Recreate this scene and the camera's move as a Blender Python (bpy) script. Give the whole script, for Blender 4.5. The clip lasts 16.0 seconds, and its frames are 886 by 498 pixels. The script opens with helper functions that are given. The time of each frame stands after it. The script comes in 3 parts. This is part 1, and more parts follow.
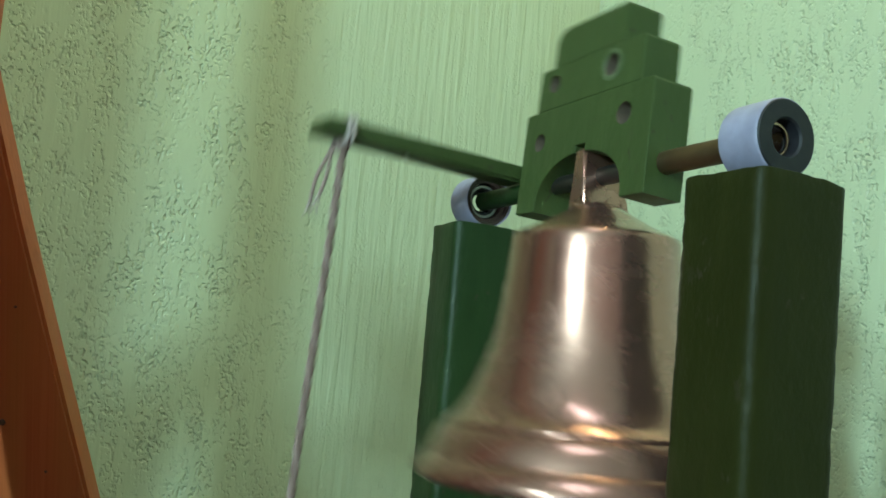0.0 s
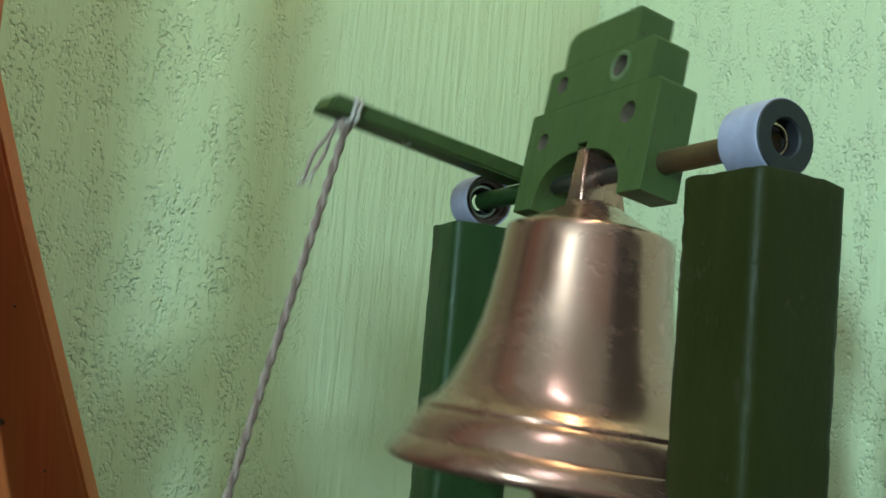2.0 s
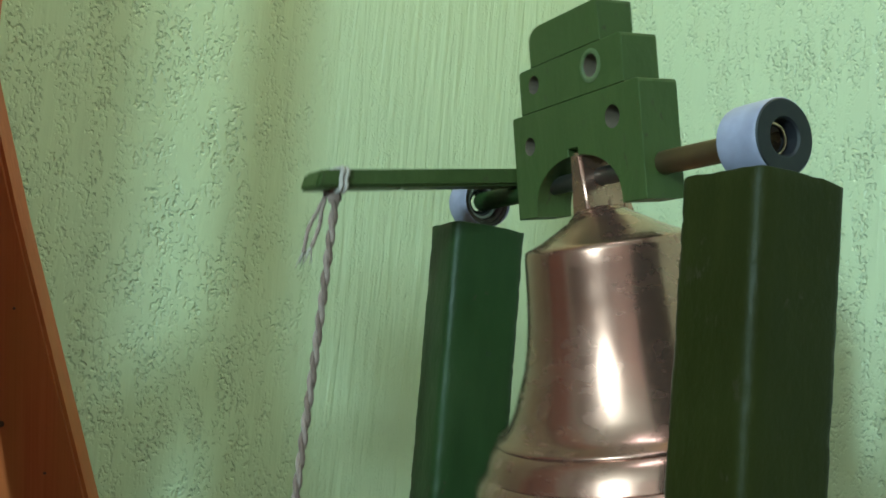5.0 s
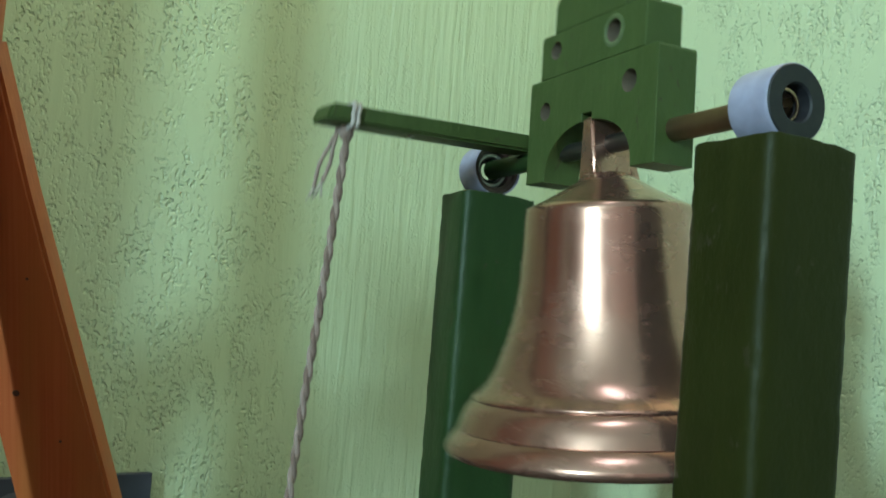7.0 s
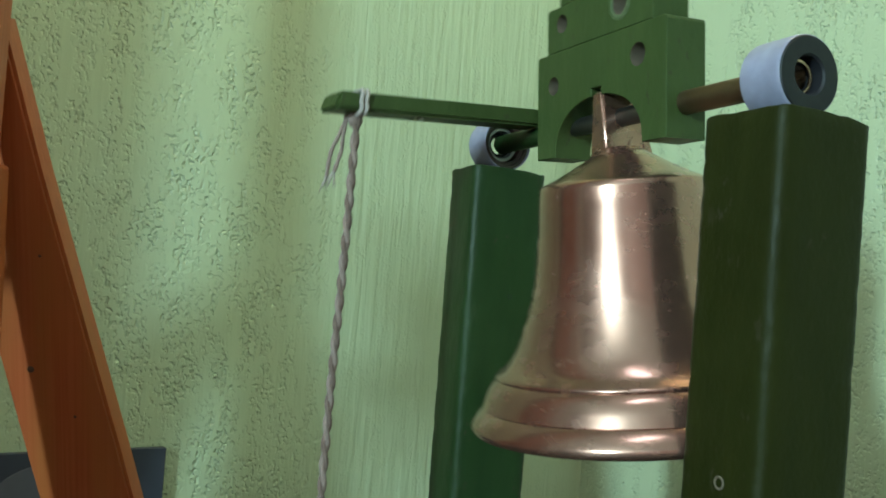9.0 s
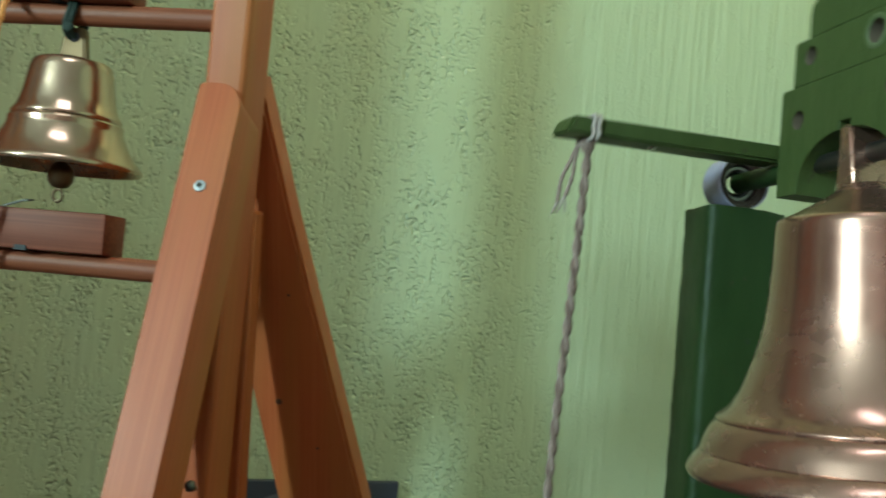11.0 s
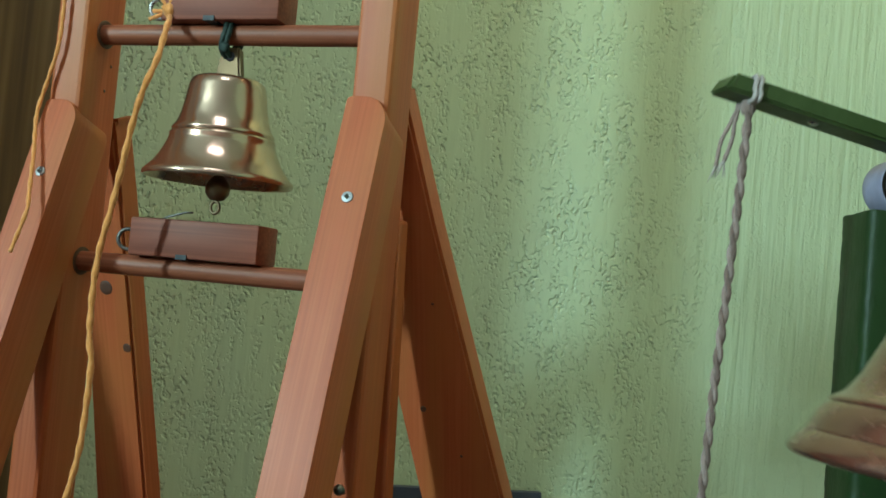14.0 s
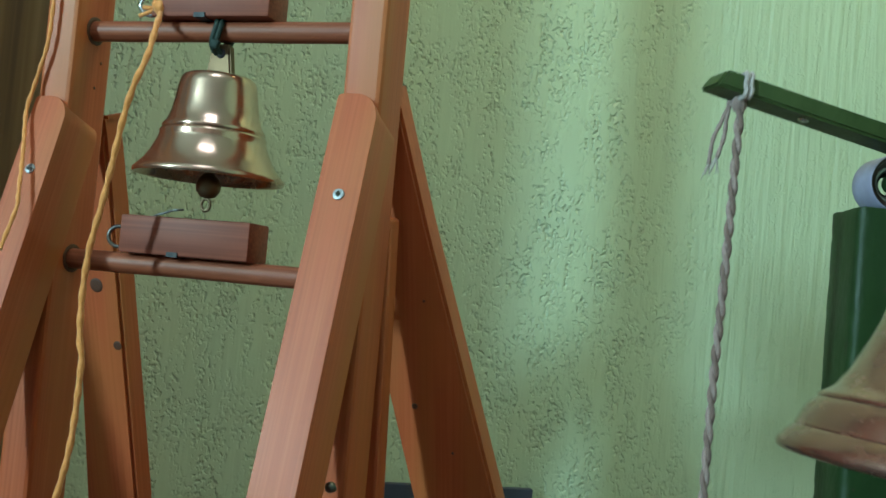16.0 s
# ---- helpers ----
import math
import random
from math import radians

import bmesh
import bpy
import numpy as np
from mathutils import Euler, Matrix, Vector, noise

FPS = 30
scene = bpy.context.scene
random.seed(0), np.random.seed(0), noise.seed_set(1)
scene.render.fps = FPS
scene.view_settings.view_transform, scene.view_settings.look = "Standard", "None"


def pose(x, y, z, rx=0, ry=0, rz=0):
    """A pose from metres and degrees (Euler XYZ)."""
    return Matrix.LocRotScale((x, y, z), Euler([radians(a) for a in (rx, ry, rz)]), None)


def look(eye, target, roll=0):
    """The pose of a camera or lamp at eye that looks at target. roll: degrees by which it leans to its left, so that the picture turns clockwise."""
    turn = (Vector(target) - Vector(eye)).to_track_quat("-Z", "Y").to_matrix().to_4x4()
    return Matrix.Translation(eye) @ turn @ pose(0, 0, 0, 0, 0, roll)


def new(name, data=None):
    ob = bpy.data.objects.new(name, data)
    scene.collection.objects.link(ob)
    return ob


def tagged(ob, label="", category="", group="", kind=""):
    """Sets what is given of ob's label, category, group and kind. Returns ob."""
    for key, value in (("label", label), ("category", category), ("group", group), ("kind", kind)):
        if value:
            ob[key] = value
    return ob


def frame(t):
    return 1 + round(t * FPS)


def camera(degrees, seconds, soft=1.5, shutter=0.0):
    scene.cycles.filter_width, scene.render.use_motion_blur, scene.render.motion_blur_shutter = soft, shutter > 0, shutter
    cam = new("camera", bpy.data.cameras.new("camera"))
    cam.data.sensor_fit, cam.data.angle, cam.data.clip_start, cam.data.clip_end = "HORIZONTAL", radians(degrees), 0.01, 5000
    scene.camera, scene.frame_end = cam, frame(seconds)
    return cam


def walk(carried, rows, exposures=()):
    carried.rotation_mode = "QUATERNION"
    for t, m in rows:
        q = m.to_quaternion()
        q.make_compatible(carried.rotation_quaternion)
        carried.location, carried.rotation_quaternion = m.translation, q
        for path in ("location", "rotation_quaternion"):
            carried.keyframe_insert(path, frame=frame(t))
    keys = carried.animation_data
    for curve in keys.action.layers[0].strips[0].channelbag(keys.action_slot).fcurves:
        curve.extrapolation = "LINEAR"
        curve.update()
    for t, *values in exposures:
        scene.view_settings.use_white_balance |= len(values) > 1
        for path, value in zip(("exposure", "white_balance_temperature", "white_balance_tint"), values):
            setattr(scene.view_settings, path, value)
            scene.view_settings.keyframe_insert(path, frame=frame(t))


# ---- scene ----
H = 0.45  # the camera's height over the floor
cam = camera(49.5, 16.0, soft=1.7, shutter=0.5)
PATH = [
    (0.0, pose(-0.0000, -0.0000, 0.45, 94.87, -4.98, -0.43)),
    (0.5, pose(-0.0000, -0.0000, 0.45, 94.87, -4.95, -0.40)),
    (1.0, pose(-0.0000, -0.0000, 0.45, 94.88, -4.95, -0.40)),
    (1.5, pose(-0.0000, -0.0000, 0.45, 94.87, -4.98, -0.42)),
    (2.0, pose(-0.0000, -0.0000, 0.45, 94.86, -5.01, -0.47)),
    (2.5, pose(-0.0000, -0.0000, 0.45, 94.88, -4.95, -0.48)),
    (3.0, pose(-0.0000, -0.0000, 0.45, 94.88, -4.93, -0.42)),
    (3.2, pose(-0.0000, -0.0000, 0.45, 95.00, -5.13, -0.37)),
    (5.3, pose(-0.0000, -0.0000, 0.45, 94.83, -4.78, -0.47)),
    (5.5, pose(-0.0000, -0.0000, 0.45, 93.99, -4.60, 0.08)),
    (6.0, pose(-0.0000, -0.0000, 0.45, 92.37, -4.66, 0.60)),
    (6.5, pose(-0.0000, -0.0000, 0.45, 90.92, -4.26, 0.31)),
    (7.0, pose(-0.0000, -0.0000, 0.45, 92.98, -4.58, 0.12)),
    (7.5, pose(-0.0000, -0.0000, 0.45, 93.90, -5.99, 0.40)),
    (8.0, pose(-0.0000, -0.0000, 0.45, 91.40, -4.32, -0.39)),
    (8.2, pose(-0.0000, -0.0000, 0.45, 90.94, -4.35, -0.47)),
    (10.3, pose(-0.0022, -0.0009, 0.45, 92.64, -4.37, 7.46)),
    (10.5, pose(-0.0027, -0.0011, 0.45, 92.68, -4.44, 9.03)),
    (11.0, pose(-0.0042, -0.0017, 0.45, 92.82, -4.93, 14.12)),
    (11.5, pose(-0.0054, -0.0022, 0.45, 92.80, -5.09, 18.50)),
    (12.0, pose(-0.0063, -0.0025, 0.45, 92.61, -5.10, 21.66)),
    (12.5, pose(-0.0065, -0.0026, 0.45, 92.46, -5.18, 23.16)),
    (13.0, pose(-0.0065, -0.0026, 0.45, 92.64, -5.12, 22.75)),
    (13.5, pose(-0.0065, -0.0026, 0.45, 92.65, -5.15, 22.63)),
    (14.0, pose(-0.0065, -0.0026, 0.45, 92.61, -5.10, 22.48)),
    (14.5, pose(-0.0065, -0.0026, 0.45, 92.58, -5.13, 22.34)),
    (15.0, pose(-0.0064, -0.0026, 0.45, 92.57, -5.15, 22.15)),
    (15.5, pose(-0.0064, -0.0026, 0.45, 92.56, -5.13, 22.09)),
    (16.0, pose(-0.0064, -0.0026, 0.45, 92.49, -5.04, 21.97)),
]
# the picture turns a little warmer as the view swings round, then cooler
walk(cam, PATH, [(0.0, 0.22, 6500, 10), (8.2, 0.22, 6500, 10), (10.5, 0.18, 6750, 10), (11.5, 0.16, 6900, 10), (12.5, 0.18, 6750, 14), (13.5, 0.18, 6600, 13), (14.5, 0.2, 6450, 10), (15.5, 0.2, 6200, 8), (16.0, 0.2, 6000, 8)])

# ---- light ----
world = bpy.data.worlds.new("world")
scene.world = world
world.use_nodes = True
wn = world.node_tree.nodes
sky = wn.new("ShaderNodeTexSky")
sky.sky_type, sky.sun_disc, sky.sun_elevation, sky.sun_rotation = "NISHITA", False, radians(40), radians(120)
wn["Background"].inputs["Strength"].default_value = 0.08
world.node_tree.links.new(sky.outputs["Color"], wn["Background"].inputs["Color"])

# the room: its corner, x along the wall behind the bells, y along the other wall
ROOM = pose(0.254, 1.76, 0, 0, 0, 215)


def area_lamp(name, m, sx, sy, watts, colour, shape="RECTANGLE"):
    d = bpy.data.lights.new(name, "AREA")
    d.shape, d.size, d.size_y, d.energy, d.color = shape, sx, sy, watts, colour
    ob = new(name, d)
    ob.matrix_world = m
    return tagged(ob, kind="structure")


WIN_X, WIN_Y0, WIN_Y1, WIN_Z0, WIN_Z1 = 5.0, 2.37, 2.67, 1.20, 1.92
area_lamp("window_light", ROOM @ look((WIN_X + 0.12, (WIN_Y0 + WIN_Y1) / 2, (WIN_Z0 + WIN_Z1) / 2), (0, (WIN_Y0 + WIN_Y1) / 2, (WIN_Z0 + WIN_Z1) / 2)), WIN_Y1 - WIN_Y0, WIN_Z1 - WIN_Z0, 240, (0.58, 0.95, 0.97))
CORNER_FILL, ROOM_LAMP, LAMP_Z = (0.35, 0.62), (1.5, 1.4), 2.24
# warm fill added over the corner, no such source in view
area_lamp("corner_fill_light", ROOM @ pose(*CORNER_FILL, LAMP_Z), 0.22, 0.22, 7.0, (1.0, 0.87, 0.45), "DISK")
area_lamp("room_lamp_glow", ROOM @ pose(*ROOM_LAMP, LAMP_Z), 0.60, 0.26, 6.2, (0.80, 0.93, 1.0))


# ---- materials ----
class Mat:
    """A node material with short ways to add nodes."""

    def __init__(self, name, rough=0.5, metal=0.0, colour=(0.5, 0.5, 0.5)):
        self.m = bpy.data.materials.new(name)
        self.m.use_nodes = True
        self.t = self.m.node_tree
        self.b = self.t.nodes["Principled BSDF"]
        self.b.inputs["Roughness"].default_value = rough
        self.b.inputs["Metallic"].default_value = metal
        self.b.inputs["Base Color"].default_value = (*colour, 1)

    def node(self, kind, **kw):
        n = self.t.nodes.new("ShaderNode" + kind)
        for k, v in kw.items():
            if k in n.inputs:
                n.inputs[k].default_value = v
        return n

    def link(self, a, b):
        self.t.links.new(a, b)

    def coords(self, scale=(1, 1, 1), space="Object"):
        c = self.t.nodes.new("ShaderNodeTexCoord")
        mp = self.t.nodes.new("ShaderNodeMapping")
        mp.inputs["Scale"].default_value = scale
        self.link(c.outputs[space], mp.inputs["Vector"])
        return mp.outputs["Vector"]

    def noise(self, vec, scale, detail=3.0, rough=0.55, distort=0.0):
        n = self.node("TexNoise", Scale=scale, Detail=detail, Roughness=rough, Distortion=distort)
        self.link(vec, n.inputs["Vector"])
        return n.outputs["Fac"]

    def ramp(self, fac, stops):
        r = self.t.nodes.new("ShaderNodeValToRGB")
        e = r.color_ramp.elements
        while len(e) < len(stops):
            e.new(0.5)
        for el, (p, c) in zip(e, stops):
            el.position = p
            el.color = (*c, 1) if len(c) == 3 else c
        self.link(fac, r.inputs["Fac"])
        return r.outputs["Color"]

    def mix(self, fac, a, b, mode="MIX"):
        n = self.t.nodes.new("ShaderNodeMix")
        n.data_type, n.blend_type = "RGBA", mode
        for sock, v in ((n.inputs[0], fac), (n.inputs[6], a), (n.inputs[7], b)):
            if isinstance(v, (float, int)):
                sock.default_value = v
            elif isinstance(v, tuple):
                sock.default_value = (*v, 1)
            else:
                self.link(v, sock)
        return n.outputs[2]

    def bump(self, height, strength, dist, normal=None):
        n = self.node("Bump", Strength=strength, Distance=dist)
        self.link(height, n.inputs["Height"])
        if normal is not None:
            self.link(normal, n.inputs["Normal"])
        return n.outputs["Normal"]

    def colour(self, c):
        self.link(c, self.b.inputs["Base Color"])

    def rough(self, c):
        self.link(c, self.b.inputs["Roughness"])

    def normal(self, c):
        self.link(c, self.b.inputs["Normal"])


def g3(v):
    return (v, v, v)


def plaster(name, base, stretch, dragged=None):
    """Painted plaster with scattered worm-shaped pits; dragged = (x0, x1): before x0 it is drawn in upright strokes with few pits."""
    m = Mat(name, 0.35)
    v = m.coords((1, 1, stretch))
    big = m.noise(m.coords((1, 1, 1)), 2.2, 2)
    worm = m.noise(v, 250, 0.6, 0.4, 0.25)
    pits = m.ramp(worm, [(0.50, g3(0.0)), (0.72, g3(1.0))])
    rows = m.ramp(m.noise(m.coords((1, 1, 0.28)), 46, 2.0), [(0.40, g3(0.0)), (0.56, g3(1.0))])
    patch = m.ramp(m.noise(m.coords((1, 1, 0.8)), 15, 2.0), [(0.34, g3(0.25)), (0.55, g3(1.0))])
    fleck = m.mix(1.0, m.mix(1.0, pits, rows, "MULTIPLY"), patch, "MULTIPLY")
    strokes = m.noise(m.coords((1, 1, 0.07)), 75, 2.5, 0.55, 0.3)
    fine = m.noise(m.coords((1, 1, 1)), 300, 2.0)
    if dragged:
        sep = m.node("SeparateXYZ")
        m.link(m.coords(), sep.inputs[0])
        wob = m.node("Math")
        wob.operation = "MULTIPLY_ADD"
        wob.inputs[1].default_value = 0.10
        m.link(big, wob.inputs[0])
        m.link(sep.outputs["X"], wob.inputs[2])
        rng = m.node("MapRange")
        rng.inputs["From Min"].default_value, rng.inputs["From Max"].default_value = dragged[0] + 0.05, dragged[1] + 0.05
        m.link(wob.outputs[0], rng.inputs["Value"])
        fleck = m.mix(1.0, fleck, m.ramp(rng.outputs["Result"], [(0.0, g3(0.22)), (1.0, g3(1.0))]), "MULTIPLY")
        drag = m.mix(1.0, strokes, m.ramp(rng.outputs["Result"], [(0.0, g3(1.0)), (1.0, g3(0.22))]), "MULTIPLY")
    else:
        drag = m.mix(1.0, strokes, (0.35, 0.35, 0.35), "MULTIPLY")
    n1 = m.bump(fine, 0.08, 0.0015)
    n2 = m.bump(drag, 0.8, 0.0055, n1)
    n3 = m.bump(fleck, 0.95, -0.0028, n2)
    m.normal(n3)
    tint = m.ramp(big, [(0.3, tuple(c * 0.96 for c in base)), (0.7, tuple(min(1, c * 1.04) for c in base))])
    if dragged:
        # yellower away from the corner: the warmer light there, mixed into the paint
        warm_tint = m.ramp(m.noise(m.coords((1, 1, 0.3)), 4.5, 2.0), [(0.35, g3(0.0)), (0.7, g3(0.5))])
        tint = m.mix(m.mix(1.0, warm_tint, rng.outputs["Result"], "MULTIPLY"), tint, (base[0] * 1.05, base[1] * 0.95, base[2] * 0.75))
    m.colour(tint)
    return m.m


def green_paint(name, base, dark, gloss=0.3):
    m = Mat(name, 0.3)
    v = m.coords((1, 1, 0.15))
    n = m.noise(v, 60, 3)
    blot = m.noise(m.coords(), 9, 3)
    coat = m.ramp(m.mix(0.5, n, blot), [(0.3, dark), (0.65, base)])
    worn = m.mix(1.0, m.ramp(m.noise(m.coords((1, 1, 0.5)), 130, 4, 0.6), [(0.60, g3(0.0)), (0.66, g3(0.8))]), m.ramp(m.noise(m.coords(), 22, 2), [(0.50, g3(0.0)), (0.62, g3(1.0))]), "MULTIPLY")
    m.colour(m.mix(worn, coat, (0.045, 0.036, 0.022)))
    m.rough(m.ramp(blot, [(0.3, g3(0.37)), (0.7, g3(0.55))]))
    m.normal(m.bump(m.noise(m.coords((1, 1, 0.6)), 48, 6, 0.6), 0.5, 0.0022, m.bump(m.noise(m.coords((1, 1, 0.7)), 190, 3, 0.6), 0.28, 0.0012, m.bump(n, 0.15, 0.0015))))
    m.b.inputs["Specular IOR Level"].default_value = gloss
    return m.m


def wood(name, light, mid, dark, rough=0.38, fine=420.0, axis=2, honey=None):
    """Varnished timber: fine growth lines along one axis, slow colour drift, and honey-coloured streaks."""
    m = Mat(name, rough)

    def along(k):
        sc = [1.0, 1.0, 1.0]
        sc[axis] = k
        return m.coords(tuple(sc))

    lines = m.noise(along(0.012), fine, 2, 0.5)
    broad = m.noise(along(0.05), 42, 3, 0.55, 0.6)
    drift = m.noise(along(0.35), 8, 2)
    grain = m.mix(0.45, lines, broad)
    col = m.ramp(grain, [(0.32, dark), (0.5, mid), (0.66, light)])
    if honey:
        col = m.mix(m.ramp(m.noise(along(0.12), 19, 2), [(0.46, g3(0.0)), (0.66, g3(0.75))]), col, honey)
    col = m.mix(m.ramp(drift, [(0.45, g3(0.0)), (0.75, g3(0.4))]), col, dark)
    m.colour(col)
    m.rough(m.ramp(drift, [(0.3, g3(rough - 0.08)), (0.7, g3(rough + 0.12))]))
    m.normal(m.bump(lines, 0.10, 0.0006))
    m.b.inputs["Specular IOR Level"].default_value = 0.35
    return m.m


def metal(name, a, b, rough=0.22, tarnish=None, lacquer=0.0, bare=1.0):
    """Metal; lacquer: a thin glossy coat; bare: the share of bright metal against dull tarnish."""
    m = Mat(name, rough, bare)
    big = m.noise(m.coords(), 12, 4, 0.6)
    small = m.noise(m.coords((1, 1, 1.5)), 60, 3)
    col = m.ramp(big, [(0.3, a), (0.7, b)])
    if tarnish:
        col = m.mix(m.ramp(m.noise(m.coords((1, 1, 0.6)), 34, 3, 0.6), [(0.50, g3(0.0)), (0.80, g3(0.3))]), col, tarnish)
    m.colour(col)
    m.rough(m.ramp(m.mix(0.4, big, small), [(0.3, g3(rough - 0.06)), (0.7, g3(rough + 0.08))]))
    m.normal(m.bump(small, 0.02, 0.0005))
    m.b.inputs["Coat Weight"].default_value = lacquer
    m.b.inputs["Coat Roughness"].default_value = 0.07
    return m.m


def plain(name, base, rough, grain=80, spread=0.12, metallic=0.0):
    m = Mat(name, rough, metallic)
    n = m.noise(m.coords(), grain, 4)
    m.colour(m.ramp(n, [(0.3, tuple(c * (1 - spread) for c in base)), (0.7, tuple(min(1, c * (1 + spread)) for c in base))]))
    m.rough(m.ramp(n, [(0.3, g3(max(0.02, rough - 0.06))), (0.7, g3(min(1, rough + 0.08)))]))
    m.normal(m.bump(n, 0.1, 0.001))
    return m.m


def fibre(name, light, dark, twist=420):
    m = Mat(name, 0.9)
    n = m.noise(m.coords((1, 1, 0.4)), twist, 3)
    m.colour(m.ramp(n, [(0.3, dark), (0.7, light)]))
    m.normal(m.bump(n, 0.5, 0.002))
    m.b.inputs["Sheen Weight"].default_value = 0.3
    return m.m


WALL = plaster("green_plaster", (0.52, 0.59, 0.41), 0.75)
WALL_DRAG = plaster("green_dragged_plaster", (0.52, 0.59, 0.41), 0.75, (0.66, 0.84))
CEIL = plain("white_ceiling_paint", (0.75, 0.75, 0.70), 0.8, 30, 0.04)
FLOOR = plain("dark_floor", (0.055, 0.042, 0.034), 0.5, 12)
GREEN = green_paint("green_gloss_paint", (0.055, 0.084, 0.025), (0.038, 0.062, 0.017))
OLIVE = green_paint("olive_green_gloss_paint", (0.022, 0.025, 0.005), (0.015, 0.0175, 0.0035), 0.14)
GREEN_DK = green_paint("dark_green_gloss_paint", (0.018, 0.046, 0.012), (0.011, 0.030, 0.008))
COPPER = metal("polished_bell_bronze", (0.37, 0.19, 0.148), (0.44, 0.24, 0.195), 0.25, None, 0.5, 0.88)
BRASS = metal("polished_brass", (0.52, 0.335, 0.245), (0.46, 0.30, 0.225), 0.22, None, 0.5, 0.95)
DULL_BRASS = metal("dull_brass", (0.22, 0.145, 0.085), (0.17, 0.11, 0.065), 0.55)
BRONZE = metal("worn_bronze_axle", (0.27, 0.19, 0.115), (0.17, 0.115, 0.07), 0.5)
ZINC = metal("dull_zinc", (0.34, 0.34, 0.35), (0.26, 0.26, 0.27), 0.45)
STEEL = metal("zinc_steel", (0.62, 0.62, 0.64), (0.45, 0.45, 0.48), 0.28)
DARK_STEEL = metal("dark_steel", (0.12, 0.12, 0.12), (0.2, 0.19, 0.18), 0.45)
PVC = plain("grey_pvc", (0.31, 0.30, 0.43), 0.45, 45, 0.16)
# rubber, and the near-black that stands for shade in holes and gaps
RUBBER_AND_SHADE = plain("dark_rubber_and_hole_shade", (0.010, 0.010, 0.015), 0.6, 120)
SEAL = plain("red_brown_seal", (0.035, 0.016, 0.014), 0.45, 120)
PINE = wood("orange_varnished_pine", (0.50, 0.120, 0.044), (0.45, 0.094, 0.030), (0.36, 0.066, 0.018), 0.45, 420.0, 2, (0.41, 0.130, 0.034))
DARK_PINE = wood("red_brown_stained_wood", (0.32, 0.10, 0.05), (0.24, 0.065, 0.03), (0.15, 0.035, 0.018), 0.45)
BLOCK_WOOD = wood("stained_hardwood", (0.29, 0.085, 0.045), (0.22, 0.055, 0.03), (0.14, 0.03, 0.016), 0.55, 300.0, 0)
CABINET = wood("brown_wood_panel", (0.22, 0.13, 0.05), (0.16, 0.09, 0.03), (0.08, 0.04, 0.015), 0.45, 90.0)
CHIP = green_paint("pale_green_chipped_paint", (0.12, 0.15, 0.075), (0.06, 0.095, 0.035))
# dull brown for the insides of bores and the screw hole
BORE = plain("dull_brown_bore", (0.13, 0.098, 0.07), 0.8, 200)
ROPE = fibre("grey_brown_cord", (0.37, 0.265, 0.24), (0.24, 0.16, 0.14))
ROPE_DARK = fibre("dark_brown_cord", (0.25, 0.165, 0.14), (0.15, 0.09, 0.075))
FRAY = fibre("pale_grey_yarn", (0.52, 0.46, 0.44), (0.34, 0.28, 0.26))
ORANGE = fibre("orange_twine", (0.82, 0.33, 0.10), (0.66, 0.24, 0.05))
STRAP = plain("dark_green_tape", (0.007, 0.022, 0.016), 0.7)
KNOT_WOOD = plain("dark_knot_wood", (0.085, 0.028, 0.012), 0.6, 300)
CARD = plain("slate_blue_card", (0.05, 0.055, 0.085), 0.5, 20)
CARD_PALE = plain("pale_slate_print", (0.13, 0.13, 0.17), 0.5, 20)
BALL = plain("brown_clapper_wood", (0.09, 0.035, 0.018), 0.35, 40)
BROWN = plain("brown_wall_paint", (0.44, 0.28, 0.255), 0.7, 20, 0.06)
WHITE = plain("white_frame_paint", (0.75, 0.75, 0.73), 0.4, 30, 0.04)


# ---- building helpers ----
def bm_box(sx, sy, sz, centre=(0, 0, 0), bevel=0.0, seg=2):
    bm = bmesh.new()
    bmesh.ops.create_cube(bm, size=1)
    bmesh.ops.scale(bm, vec=(sx, sy, sz), verts=bm.verts)
    bmesh.ops.translate(bm, vec=centre, verts=bm.verts)
    if bevel:
        bmesh.ops.bevel(bm, geom=bm.edges[:], offset=bevel, segments=seg, profile=0.5, affect="EDGES")
    return bm


def bm_lathe(profile, seg=64):
    """A turned body round z from (radius, z) pairs."""
    bm = bmesh.new()
    rings = []
    for r, z in profile:
        if r < 1e-5:
            rings.append([bm.verts.new((0, 0, z))])
        else:
            rings.append([bm.verts.new((r * math.cos(6.283185 * i / seg), r * math.sin(6.283185 * i / seg), z)) for i in range(seg)])
    for p, q in zip(rings, rings[1:]):
        for i in range(seg):
            a, b, c, d = p[i % len(p)], p[(i + 1) % len(p)], q[(i + 1) % len(q)], q[i % len(q)]
            vs = list(dict.fromkeys((a, b, c, d)))
            if len(vs) > 2:
                bm.faces.new(vs)
    bmesh.ops.recalc_face_normals(bm, faces=bm.faces)
    return bm


